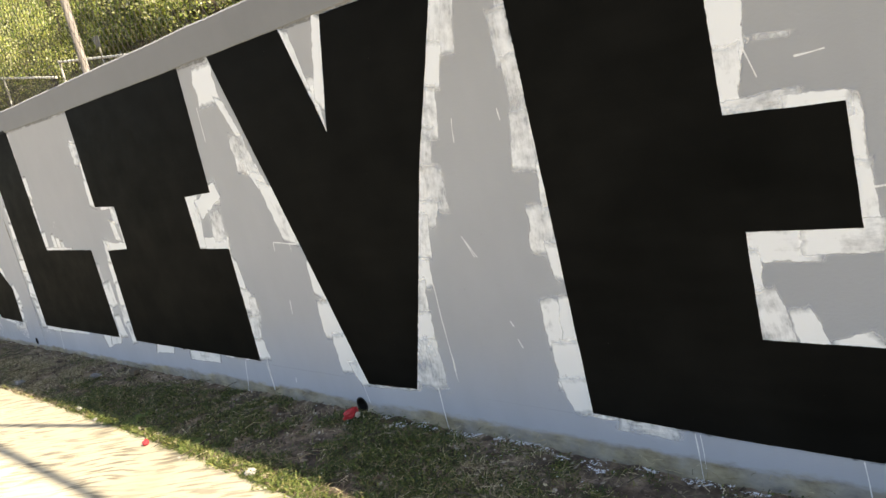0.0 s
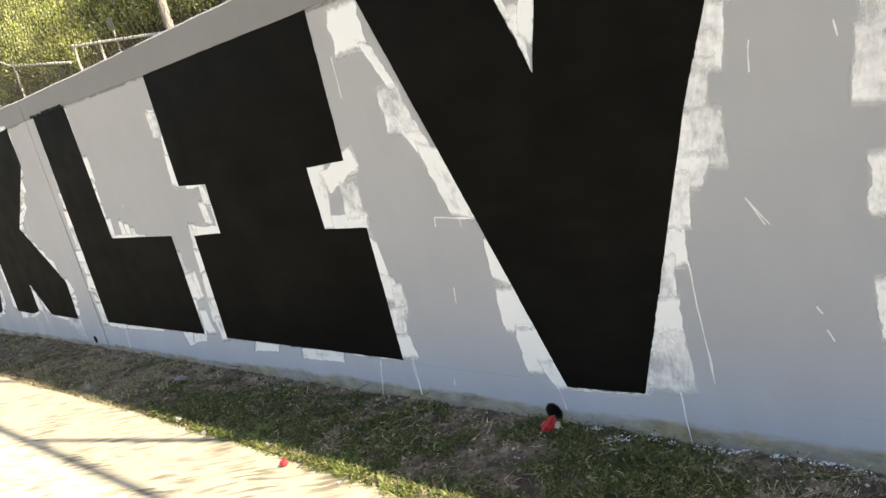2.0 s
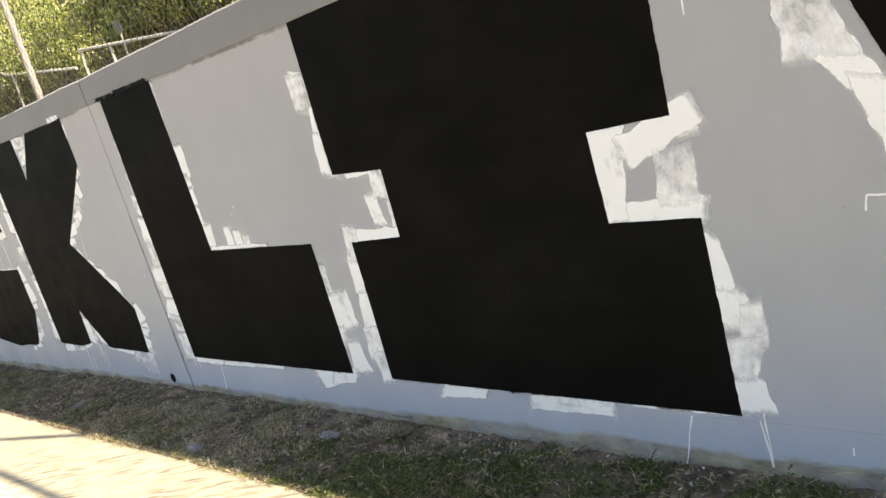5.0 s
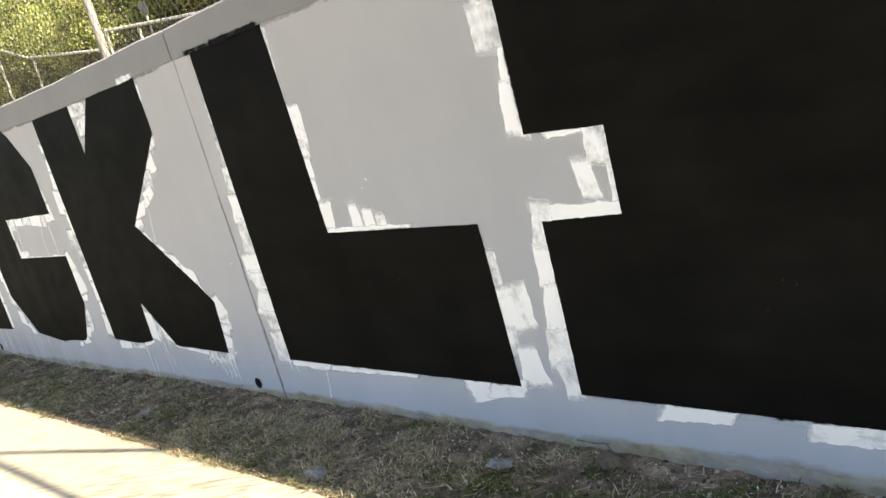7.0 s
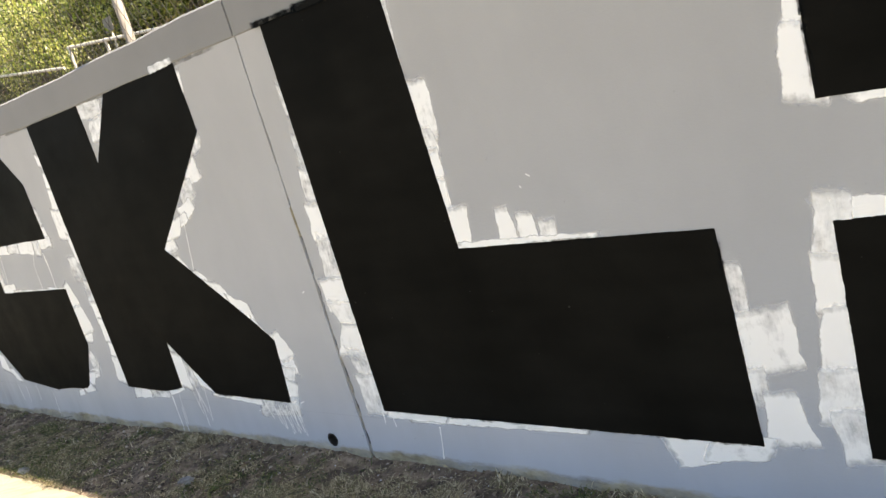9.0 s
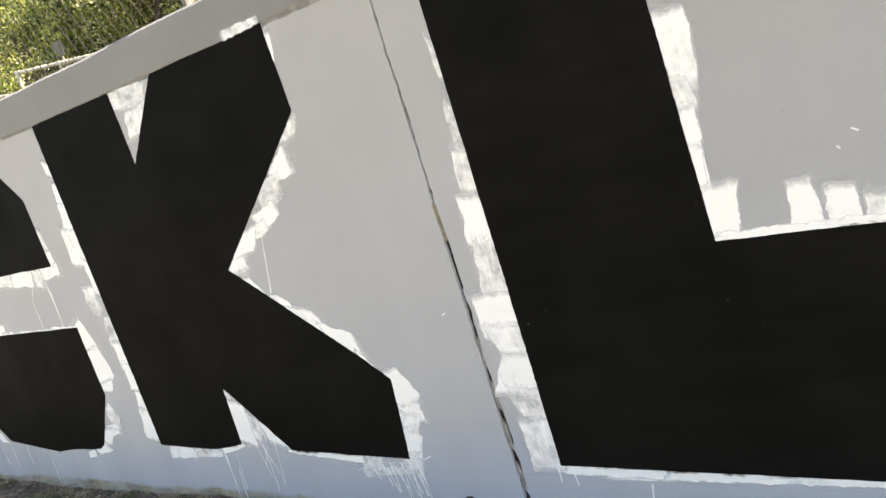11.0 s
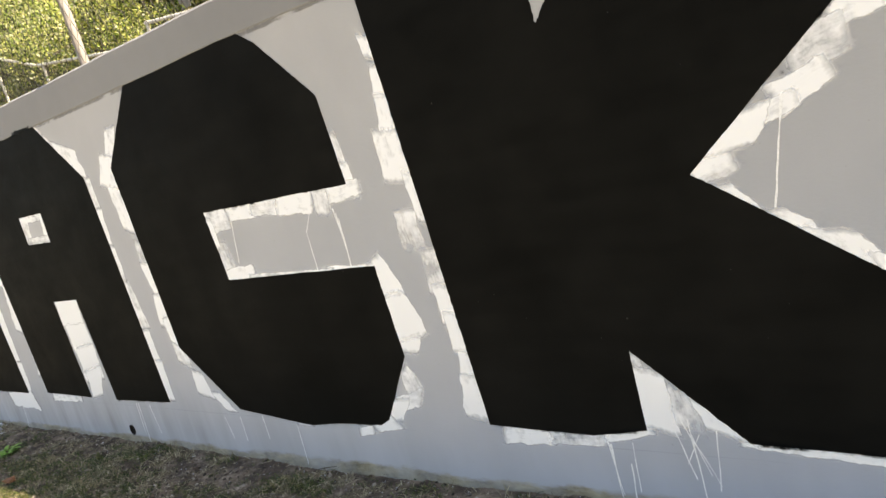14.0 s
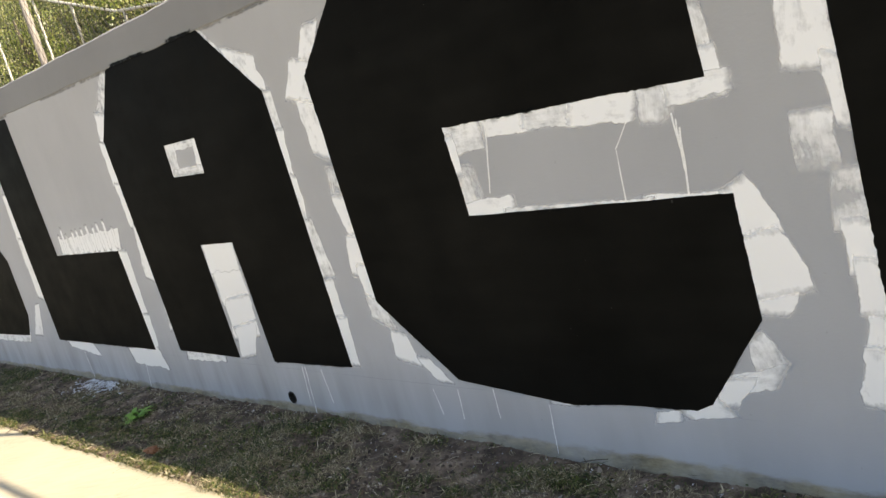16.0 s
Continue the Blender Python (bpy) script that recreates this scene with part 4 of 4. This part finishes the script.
verts, faces = [], []
xs = np.concatenate([np.linspace(-130, -42, 30), np.linspace(-40, 20, 90)])
ys = np.concatenate([np.linspace(0.25, 8, 24), np.linspace(10, 110, 24)])
for x in xs:
    for y in ys:
        verts.append((x, y, hill_height(max(-40, x), y)))
n = len(ys)
for i in range(len(xs) - 1):
    for j in range(n - 1):
        faces.append((i * n + j, (i + 1) * n + j, (i + 1) * n + j + 1, i * n + j + 1))
hill = raw_mesh("hillside", verts, faces, MAT_HILL)
tagged(hill, "dry leaf-littered slope rising behind the wall", "hillside", "", "structure")

# ---- chain-link fence on the wall ----
FENCE_Y = 0.12
POSTS = [-35, -31.1, -27.2, -23.4, -19.6, -15.7, -11.6, -7.62, -4.36, -0.42, 3.46, 7.3, 11.1, 15]
fence = new("fence")
tagged(fence, "chain-link fence on weathered white posts atop the wall", "fence")
for x in POSTS:
    bm = bmesh.new()
    base = curve_at(TOP, x)
    lean = 0.02 * noise.noise((x, 0, 0))
    tube(bm, (x, FENCE_Y, base - 0.05), (x + lean, FENCE_Y, base + 2.24), 0.028, 0.027, 12)
    bmesh.ops.create_cone(bm, cap_ends=True, segments=12, radius1=0.032, radius2=0.02, depth=0.03, matrix=Matrix.Translation((x + lean, FENCE_Y, base + 2.25)))
    part("post", bm, MAT_POST, fence)
for x0, x1 in zip(POSTS, POSTS[1:]):
    bm = tube(bmesh.new(), (x0, FENCE_Y, curve_at(TOP, x0) + 2.2), (x1, FENCE_Y, curve_at(TOP, x1) + 2.2), 0.036, n=10)
    part("rail", bm, MAT_STEEL, fence)


def link_mesh(name, x0, x1, y0, y1, low, high, pitch, wire, parent):
    """Woven wire: two families of slanting wires from one side to the other, between a lower and an upper edge."""
    verts, faces = [], []
    h = high
    run = h * 0.55
    for slope, off in ((1, 0.0), (-1, wire * 1.6)):
        for i in range(int((x1 - x0 + run) / pitch) + 1):
            s = x0 - (run if slope > 0 else 0) + i * pitch
            a, b = (s, 0.0), (s + run, h)
            if slope < 0:
                a, b = (s, 0.0), (s - run, h)
            t0, t1 = 0.0, 1.0
            for lim, sign in ((x0, 1), (x1, -1)):
                fa, fb = (a[0] - lim) * sign, (b[0] - lim) * sign
                if fa < 0 and fb < 0:
                    t1 = -1
                elif fa < 0:
                    t0 = max(t0, fa / (fa - fb))
                elif fb < 0:
                    t1 = min(t1, fa / (fa - fb))
            if t1 <= t0:
                continue
            k = len(verts)
            for t in (t0, t1):
                x = a[0] + (b[0] - a[0]) * t
                z = low(x) + h * t
                y = y0 + (y1 - y0) * (x - x0) / (x1 - x0) + off
                for j in range(3):
                    verts.append((x + wire * math.cos(2.09 * j), y + wire * math.sin(2.09 * j), z + wire * 0.7 * math.sin(2.09 * j + 1)))
            for j in range(3):
                faces.append((k + j, k + (j + 1) % 3, k + 3 + (j + 1) % 3, k + 3 + j))
    return raw_mesh(name, verts, faces, MAT_WIRE, parent)


for x0, x1 in zip(POSTS, POSTS[1:]):
    link_mesh("wire_mesh", x0, x1, FENCE_Y - 0.035, FENCE_Y - 0.035, lambda x: curve_at(TOP, x) + 0.01, 2.18, 0.075, 0.002, fence)

# ---- low fence farther up the slope ----
far_fence = new("low_fence")
tagged(far_fence, "low chain-link fence with pale pipe rails on the slope", "fence")
FAR_Y = 6.8
# each run: its ends with the rail's height there, and where its uprights stand
RUNS = [
    ((-32.0, 9.6), (-24.3, 7.1), (-31.0, -27.6)),
    ((-24.2, 7.1), (-19.6, 5.5), (-24.1, -21.9)),
    ((-19.6, 5.5), (-14.9, 4.66), (-19.3,)),
    ((-14.4, 5.0), (-9.4, 4.22), (-14.35, -12.7)),
    ((-9.4, 4.22), (-5.0, 3.5), (-7.4,)),
]
for (x0, z0), (x1, z1), uprights in RUNS:
    part("rail", tube(bmesh.new(), (x0, FAR_Y, z0), (x1, FAR_Y, z1), 0.035, n=8), MAT_STEEL, far_fence)
    for x in uprights:
        part("post", tube(bmesh.new(), (x, FAR_Y, hill_height(x, FAR_Y) - 0.2), (x, FAR_Y, z0 + (z1 - z0) * (x - x0) / (x1 - x0) + 0.04), 0.035, n=8), MAT_STEEL, far_fence)
    link_mesh("wire_mesh", x0, x1, FAR_Y, FAR_Y, lambda x: z0 + (z1 - z0) * (x - x0) / (x1 - x0) - 1.0, 1.0, 0.12, 0.004, far_fence)


# ---- trees ----
def crown_mesh(rng, radius, height, count, leaf):
    """A crown of many small leaves gathered in clumps of uneven size, with gaps between."""
    clumps = []
    for _ in range(40):
        d = Vector((rng.gauss(0, 1), rng.gauss(0, 1), rng.gauss(0, 0.8))).normalized() * (0.45 + 0.55 * rng.random())
        clumps.append((Vector((d.x * radius, d.y * radius, d.z * height * 0.5)), radius * (0.12 + 0.22 * rng.random())))
    verts, faces = [], []
    for _ in range(count):
        c, r = clumps[int(rng.random() * len(clumps))]
        d = Vector((rng.gauss(0, 1), rng.gauss(0, 1), rng.gauss(0, 0.75))).normalized() * r * (0.5 + 0.6 * rng.random())
        p = c + d
        q = Euler((rng.uniform(-1.1, 1.1), rng.uniform(-1.1, 1.1), rng.uniform(0, 6.28))).to_matrix()
        s = leaf * (0.6 + 0.8 * rng.random())
        k = len(verts)
        for u, v, w in ((-0.5, 0, 0), (0, -0.28, 0.06), (0.5, 0, -0.05), (0, 0.28, 0.06)):
            verts.append(tuple(p + q @ Vector((u * s, v * s, w * s))))
        faces.append((k, k + 1, k + 2, k + 3))
    return verts, faces, clumps


def tree(x, y, size, mat, seed, label):
    rng = random.Random(seed)
    g = hill_height(max(-40, x), y) - 0.1
    top = new("tree")
    top.location = (x, y, g)
    tagged(top, label, "tree", "trees on the slope behind the wall")
    radius, height = size * 0.46, size * 0.95
    verts, faces, clumps = crown_mesh(rng, radius, height, 10000 if size < 5 else 8500 if size < 8 else 5000, 0.055 + size * 0.0065)
    lift = size * 0.46
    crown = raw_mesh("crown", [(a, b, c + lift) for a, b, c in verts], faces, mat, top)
    bm = bmesh.new()
    bend = Vector((rng.uniform(-0.3, 0.3), rng.uniform(-0.3, 0.3), 0))
    p0, r0 = Vector((0, 0, 0)), size * 0.028
    for i in range(1, 5):
        p1 = Vector((0, 0, size * 0.17 * i)) + bend * i * 0.4 + Vector((rng.uniform(-0.1, 0.1), rng.uniform(-0.1, 0.1), 0))
        tube(bm, p0, p1, r0, r0 * 0.78, 8, False)
        p0, r0 = p1, r0 * 0.78
    for c, r in clumps[:9]:
        start = Vector((0, 0, size * rng.uniform(0.2, 0.5)))
        tube(bm, start, c + Vector((0, 0, lift)), size * 0.011, size * 0.003, 5, False)
    part("trunk", bm, MAT_BARK, top)
    return top


rng = random.Random(5)
ROWS_OF_TREES = ((9.4, -46, 6, 2.3, 3.8), (11.0, -48, 7, 2.1, 4.2), (12.5, -54, 8, 2.7, 6.0), (17.5, -64, 8, 3.3, 7.5), (24.0, -80, 8, 4.2, 9.0))
for y0, x0, x1, gap, size in ROWS_OF_TREES:
    x = x0
    while x < x1:
        deep = rng.random() < 0.1
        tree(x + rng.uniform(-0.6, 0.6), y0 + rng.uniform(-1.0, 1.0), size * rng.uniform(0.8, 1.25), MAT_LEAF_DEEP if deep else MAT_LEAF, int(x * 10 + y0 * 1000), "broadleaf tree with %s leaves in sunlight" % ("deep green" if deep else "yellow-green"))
        x += gap * rng.uniform(0.85, 1.15)


# ---- grass, weeds and litter on the strip ----
def patchiness(x, y):
    return 0.7 * noise.noise((x * 0.7 + 7, y * 1.5, 2)) + 0.5 * noise.noise((x * 2.4, y * 3, 8)) + 0.8 * noise.noise((x * 7.0, y * 8.0, 5)) - 0.05


def green_share(x):
    return curve_at([(-13, 0.5), (-8, 0.8), (-5.5, 0.75), (-3, 0.5), (0, 0.36), (2.2, 0.4), (3.2, 1.0), (6.5, 0.95), (8, 0.7), (12, 0.7)], x)


def blades(name, count, mat, length, pick, seed, width=0.005):
    rng = random.Random(seed)
    verts, faces = [], []
    made = 0
    while made < count:
        x = rng.uniform(-12, 10)
        e = curve_at(EDGE, x)
        f = rng.random()
        y = e + 0.0 + (-0.03 - e) * f
        if rng.random() > pick(x, y, f):
            made += 0.2
            continue
        z = strip_height(x, y) - 0.004
        tuft = 0.75 + 0.7 * noise.noise((x * 3.1, y * 3.1, seed)) + (0.7 if rng.random() < 0.06 else 0.0)
        for _ in range(4):
            bx, by = x + rng.gauss(0, 0.015), y + rng.gauss(0, 0.015)
            l = length * tuft * rng.uniform(0.35, 1.3)
            a = rng.uniform(0, 6.283)
            lean = rng.uniform(0.7, 1.9)
            dx, dy = math.cos(a), math.sin(a)
            w = width * rng.uniform(0.6, 1.4)
            k = len(verts)
            for s, ww in ((0, 1.0), (0.55, 0.8), (1.0, 0.05)):
                h = l * s * max(0.12, 0.85 - 0.42 * lean * s)
                o = l * lean * s ** 1.4 * 0.75
                verts.append((bx + dx * o - dy * w * ww, by + dy * o + dx * w * ww, z + h))
                verts.append((bx + dx * o + dy * w * ww, by + dy * o - dx * w * ww, z + h))
            faces += [(k, k + 1, k + 3, k + 2), (k + 2, k + 3, k + 5, k + 4)]
            made += 1
    return raw_mesh(name, verts, faces, mat)


tagged(blades("green_grass", 150000, MAT_GRASS, 0.046, lambda x, y, f: green_share(x) * min(1, max(0.02, 0.15 + 0.75 * green_share(x) + 2.4 * patchiness(x, y) - 1.8 * max(0, f - 0.55))), 3, 0.0023), "short green grass tufts on the shaded strip", "grass", "", "stuff")
tagged(blades("dry_grass", 120000, MAT_STRAW, 0.058, lambda x, y, f: (1.05 - green_share(x)) * min(1, max(0.05, 0.3 + 3.2 * patchiness(x + 3, y) - 1.4 * max(0, f - 0.55))), 4, 0.0019), "dry straw-coloured grass on the shaded strip", "grass", "", "stuff")


def flakes(name, count, mat, size, pick, seed, curl=0.5):
    rng = random.Random(seed)
    verts, faces = [], []
    for _ in range(count):
        x, y = pick(rng)
        z = strip_height(x, y) + 0.006 if y > curve_at(EDGE, x) else 0.004
        s = size * rng.uniform(0.4, 1.5)
        q = Euler((rng.uniform(-curl, curl), rng.uniform(-curl, curl), rng.uniform(0, 6.28))).to_matrix()
        k = len(verts)
        slim = rng.uniform(0.4, 1.3)
        for u, v, w in ((-0.5, 0, 0.1), (-0.15, -0.22, 0), (0.3, -0.16, 0.05), (0.5, 0.02, 0.12), (0.2, 0.2, 0.02), (-0.2, 0.2, 0)):
            p = q @ Vector((u * s * rng.uniform(0.7, 1.2), v * s * slim * rng.uniform(0.4, 1.3), w * s))
            verts.append((x + p.x, y + p.y, z + max(0.0, p.z) + 0.002))
        faces.append(tuple(range(k, k + 6)))
    return raw_mesh(name, verts, faces, mat)


def near_wall(rng):
    x = rng.uniform(-9, 9.2)
    return x, -0.02 - abs(rng.gauss(0, 0.13))


def anywhere(rng):
    x = rng.uniform(-11, 9.5)
    return x, curve_at(EDGE, x) * rng.random() ** 0.8


SPLASHES = [(x, -0.02 - 0.16 * abs(noise.noise((x * 3.7, 2.0, 9.0))), 0.02 + 0.06 * abs(noise.noise((x * 5.1, 7.0, 1.0)))) for x in (6.25, 6.4, 6.5, 6.58, 6.75, 6.84, 6.9, 7.05, 7.15, 7.22, 7.3, 7.45, 7.6, 7.66, 7.85, 8.05, 8.12, 8.3)]


def white_spill(rng):
    """A place in one of the splashes, which lie along the wall's foot."""
    x, y, reach = SPLASHES[int(rng.random() * len(SPLASHES))]
    return x + rng.gauss(0, reach), min(-0.012, y + rng.gauss(0, reach * 0.4))


def clods(name, count, mat, size, seed):
    """Small angular lumps of earth and gravel, half sunk in the soil."""
    rng = random.Random(seed)
    verts, faces = [], []
    for _ in range(count):
        x, y = anywhere(rng)
        z = strip_height(x, y)
        s = size * rng.uniform(0.4, 1.0) ** 1.5
        k = len(verts)
        turn = rng.uniform(0, 6.28)
        for i in range(5):
            a, r = turn + i * 1.2566, s * rng.uniform(0.7, 1.2)
            verts.append((x + r * math.cos(a), min(-0.005, y + r * math.sin(a)), z - 0.2 * s))
        for i in range(5):
            a, r = turn + 0.5 + i * 1.2566, s * rng.uniform(0.35, 0.8)
            verts.append((x + r * math.cos(a), min(-0.005, y + r * math.sin(a)), z + s * rng.uniform(0.3, 0.7)))
        faces += [(k + i, k + (i + 1) % 5, k + 5 + (i + 1) % 5, k + 5 + i) for i in range(5)] + [tuple(range(k + 5, k + 10))]
    return raw_mesh(name, verts, faces, mat)


MAT_CLOD = leafy("earth_clod", [(0.0, (0.04, 0.029, 0.02)), (0.55, (0.13, 0.095, 0.066)), (0.9, (0.3, 0.235, 0.17)), (1.0, (0.55, 0.48, 0.4))], 0.02, 0.95)
tagged(clods("earth_clods", 11000, MAT_CLOD, 0.015, 41), "small dark clods and gravel strewn over the soil", "clods", "", "stuff")
tagged(flakes("dry_litter", 4000, MAT_STRAW, 0.018, anywhere, 43, 0.4), "small pale scraps of dry litter on the soil", "litter", "", "stuff")
tagged(flakes("dead_leaves", 1900, MAT_DEAD, 0.036, anywhere, 7), "scattered brown dead leaves on the soil", "leaf litter", "", "stuff")
tagged(flakes("paint_flakes", 800, MAT_CHIP, 0.011, near_wall, 8, 0.3), "scattered white paint flakes at the wall foot", "paint flakes", "", "stuff")
tagged(flakes("paint_spill", 560, MAT_CHIP, 0.015, white_spill, 9, 0.1), "white paint splashed over the soil by the wall", "paint spill", "", "stuff")


def green_patch(rng):
    while True:
        x = rng.uniform(-9, 9)
        y = curve_at(EDGE, x) * rng.random() ** 0.6
        if rng.random() < green_share(x) ** 2 * max(0.0, 0.35 + 2.5 * patchiness(x, y)):
            return x, y


def small_leaves(name, count, mat, size, seed):
    """Low broad-leaved weeds: small oval leaves at several heights over the soil."""
    rng = random.Random(seed)
    verts, faces = [], []
    for _ in range(count):
        x, y = green_patch(rng)
        z = strip_height(x, y) + 0.004 + 0.035 * rng.random() ** 2
        s = size * rng.uniform(0.5, 1.4)
        q = Euler((rng.uniform(-0.8, 0.8), rng.uniform(-0.8, 0.8), rng.uniform(0, 6.28))).to_matrix()
        k = len(verts)
        for u, v, w in ((-0.5, 0, 0), (-0.1, -0.3, 0.08), (0.35, -0.2, 0.05), (0.5, 0, -0.04), (0.35, 0.2, 0.05), (-0.1, 0.3, 0.08)):
            p = q @ Vector((u * s, v * s, w * s))
            verts.append((x + p.x, min(-0.01, y + p.y), z + p.z))
        faces.append(tuple(range(k, k + 6)))
    return raw_mesh(name, verts, faces, mat)


tagged(small_leaves("ground_weeds", 24000, MAT_GRASS, 0.0125, 23), "low green small-leaved weeds among the grass", "weeds", "", "stuff")


def edge_only(x, y, f):
    return (1.0 if 3.9 < x < 6.6 else 0.14 if x > 1 else 0.015) if f < 0.13 else 0.0


tagged(blades("edge_weeds", 15000, MAT_WEED, 0.055, edge_only, 12, 0.004), "sunlit yellow-green weeds along the pavement edge", "weeds", "", "stuff")


def sticks(name, count, mat, length, thick, pick, seed):
    """Loose stalks and twigs lying flat, each a thin bent prism."""
    rng = random.Random(seed)
    verts, faces = [], []
    for _ in range(count):
        x, y = pick(rng)
        a, l = rng.uniform(0, 6.28), length * rng.uniform(0.3, 1.6)
        bend = rng.gauss(0, 0.25)
        k = len(verts)
        for s in (0.0, 0.5, 1.0):
            px, py = x + l * (s - 0.5) * math.cos(a + bend * s), y + l * (s - 0.5) * math.sin(a + bend * s)
            py = min(py, -0.012)
            z = max(strip_height(px, py), 0.0) + 0.006 + rng.uniform(0, 0.014)
            for j in range(3):
                verts.append((px - thick * math.sin(a) * math.cos(2.09 * j), py + thick * math.cos(a) * math.cos(2.09 * j), z + thick * math.sin(2.09 * j)))
        for q in (0, 3):
            for j in range(3):
                faces.append((k + q + j, k + q + (j + 1) % 3, k + q + 3 + (j + 1) % 3, k + q + 3 + j))
    return raw_mesh(name, verts, faces, mat)


tagged(sticks("dry_stalks", 4200, MAT_STRAW, 0.05, 0.0009, anywhere, 14), "dry stalks lying flat on the soil", "stalks", "", "stuff")
tagged(sticks("twigs", 260, MAT_BARK, 0.13, 0.0028, anywhere, 15), "short brown twigs lying on the soil", "twigs", "", "stuff")


# ---- single things on the strip ----
def crumpled(name, x, y, size, mat, seed, label, category, crease=0.07):
    """A crumpled or broken lump resting on the ground."""
    bm = bmesh.new()
    bmesh.ops.create_icosphere(bm, subdivisions=3, radius=0.5)
    for v in bm.verts:
        d = v.co.normalized()
        n1 = noise.noise(d * 1.7 + Vector((seed, 0, 0)))
        n2 = noise.noise(d * 5.0 + Vector((0, seed, 0)))
        v.co = Vector((d.x * size[0], d.y * size[1], d.z * size[2])) * (0.5 + 0.16 * n1 + crease * n2)
    low = min(v.co.z for v in bm.verts)
    base = max(0.0, strip_height(x, y)) if y > curve_at(EDGE, x) else 0.0
    for v in bm.verts:
        v.co += Vector((x, y, base - low - 0.004))
    return tagged(part(name, bm, mat), label, category)


MAT_STONE = plain("pale_stone", [(0.3, (0.3, 0.27, 0.23)), (0.7, (0.5, 0.47, 0.41))], 12, 0.9)
MAT_RAG = plain("dirty_grey_plastic", [(0.3, (0.12, 0.11, 0.1)), (0.7, (0.3, 0.29, 0.27))], 18, 0.5)
crumpled("plastic_wrapper", 6.085, -0.145, (0.042, 0.1, 0.055), MAT_RED, 3.0, "crumpled red plastic wrapper below the weep pipe", "wrapper")
crumpled("paper_scrap", 6.115, -0.125, (0.016, 0.035, 0.03), MAT_STONE, 8.0, "torn white paper scrap stuck to the wrapper", "paper scrap")
crumpled("plastic_scrap", 4.95, -0.83, (0.045, 0.04, 0.035), MAT_RED, 5.0, "small crumpled red plastic scrap on the pavement edge", "plastic scrap")
for x, y, s, seed in ((6.08, -0.79, 0.075, 1), (3.59, -0.73, 0.06, 2), (4.0, -0.775, 0.045, 4), (3.05, -0.77, 0.025, 6), (5.4, -0.84, 0.022, 7)):
    crumpled("stone", x, y, (s, s * 0.7, s * 0.45), MAT_STONE, seed, "pale broken stone at the pavement edge", "stone")
for x, y, s, seed in ((1.86, -0.645, 0.16, 11), (-0.4, -0.49, 0.13, 12), (-2.2, -0.73, 0.14, 13), (2.77, -0.3, 0.15, 14)):
    crumpled("plastic_rag", x, y, (s * 0.9, s * 0.5, s * 0.2), MAT_RAG, seed, "flattened dirty grey plastic rag on the soil", "rag", 0.3)
crumpled("clod", 3.24, -0.16, (0.1, 0.08, 0.06), MAT_BARK, 17, "dark clod of earth beside the wall foot", "clod")


MAT_BRIGHT = leafy("fresh_green_leaf", [(0.0, (0.2, 0.4, 0.07)), (0.6, (0.34, 0.56, 0.12)), (1.0, (0.5, 0.66, 0.22))], 0.35)


def weed_plant(x, y, size, seed, mat=MAT_WEED):
    """A low rosette of broad leaves."""
    rng = random.Random(seed)
    top = new("weed")
    top.location = (x, y, strip_height(x, y))
    tagged(top, "bright green broad-leaved weed growing in the strip", "weed")
    for i in range(14):
        a, lift = rng.uniform(0, 6.28), rng.uniform(0.2, 0.9)
        l = size * rng.uniform(0.6, 1.1)
        bm = bmesh.new()
        rows = []
        for k in range(6):
            f = k / 5
            w = 0.22 * l * math.sin(math.pi * (0.12 + 0.86 * f))
            r, z = l * f, l * (lift * f - 0.55 * f * f) + 0.01
            rows.append([bm.verts.new((r * math.cos(a) - s * w * math.sin(a), r * math.sin(a) + s * w * math.cos(a), z + abs(s) * 0.12 * w)) for s in (-1, 0, 1)])
        for p, q in zip(rows, rows[1:]):
            for j in range(2):
                bm.faces.new((p[j], p[j + 1], q[j + 1], q[j]))
        part("leaf", bm, mat, top)


weed_plant(-6.8, -0.45, 0.14, 1, MAT_BRIGHT)
weed_plant(-6.92, -0.41, 0.1, 2, MAT_BRIGHT)
crumpled("dead_leaf", -5.95, -0.72, (0.13, 0.08, 0.03), plain("russet_leaf", [(0.3, (0.16, 0.06, 0.025)), (0.7, (0.34, 0.15, 0.06))], 14), 21, "curled russet dead leaf lying on the grass", "leaf", 0.25)
weed_plant(4.4, -0.62, 0.08, 3)
weed_plant(5.3, -0.66, 0.08, 4)


def white_pool(rng):
    return rng.gauss(-8.35, 0.2), -0.03 - abs(rng.gauss(0, 0.1))


tagged(flakes("paint_puddle", 460, MAT_CHIP, 0.045, white_pool, 19, 0.15), "white paint spilled over the grass by the wall", "paint spill", "", "stuff")


# ---- half-hidden things on the slope ----
def sign_board(x, y, z, wide, high):
    top = new("sign")
    top.location = (x, y, hill_height(x, y))
    tagged(top, "blank pale metal sign board on a thin post", "sign")
    up = z - hill_height(x, y)
    part("post", tube(bmesh.new(), (0, 0.03, -0.2), (0, 0.03, up + high / 2), 0.03), MAT_STEEL, top)
    bm = bmesh.new()
    bmesh.ops.create_cube(bm, size=1, matrix=Matrix.Translation((0, 0, up)) @ Matrix.Diagonal((wide, 0.02, high, 1)))
    bmesh.ops.bevel(bm, geom=bm.edges[:], offset=0.006, segments=1, affect="EDGES")
    part("board", bm, MAT_POST, top)


sign_board(-15.2, 8.4, 5.55, 0.42, 0.34)
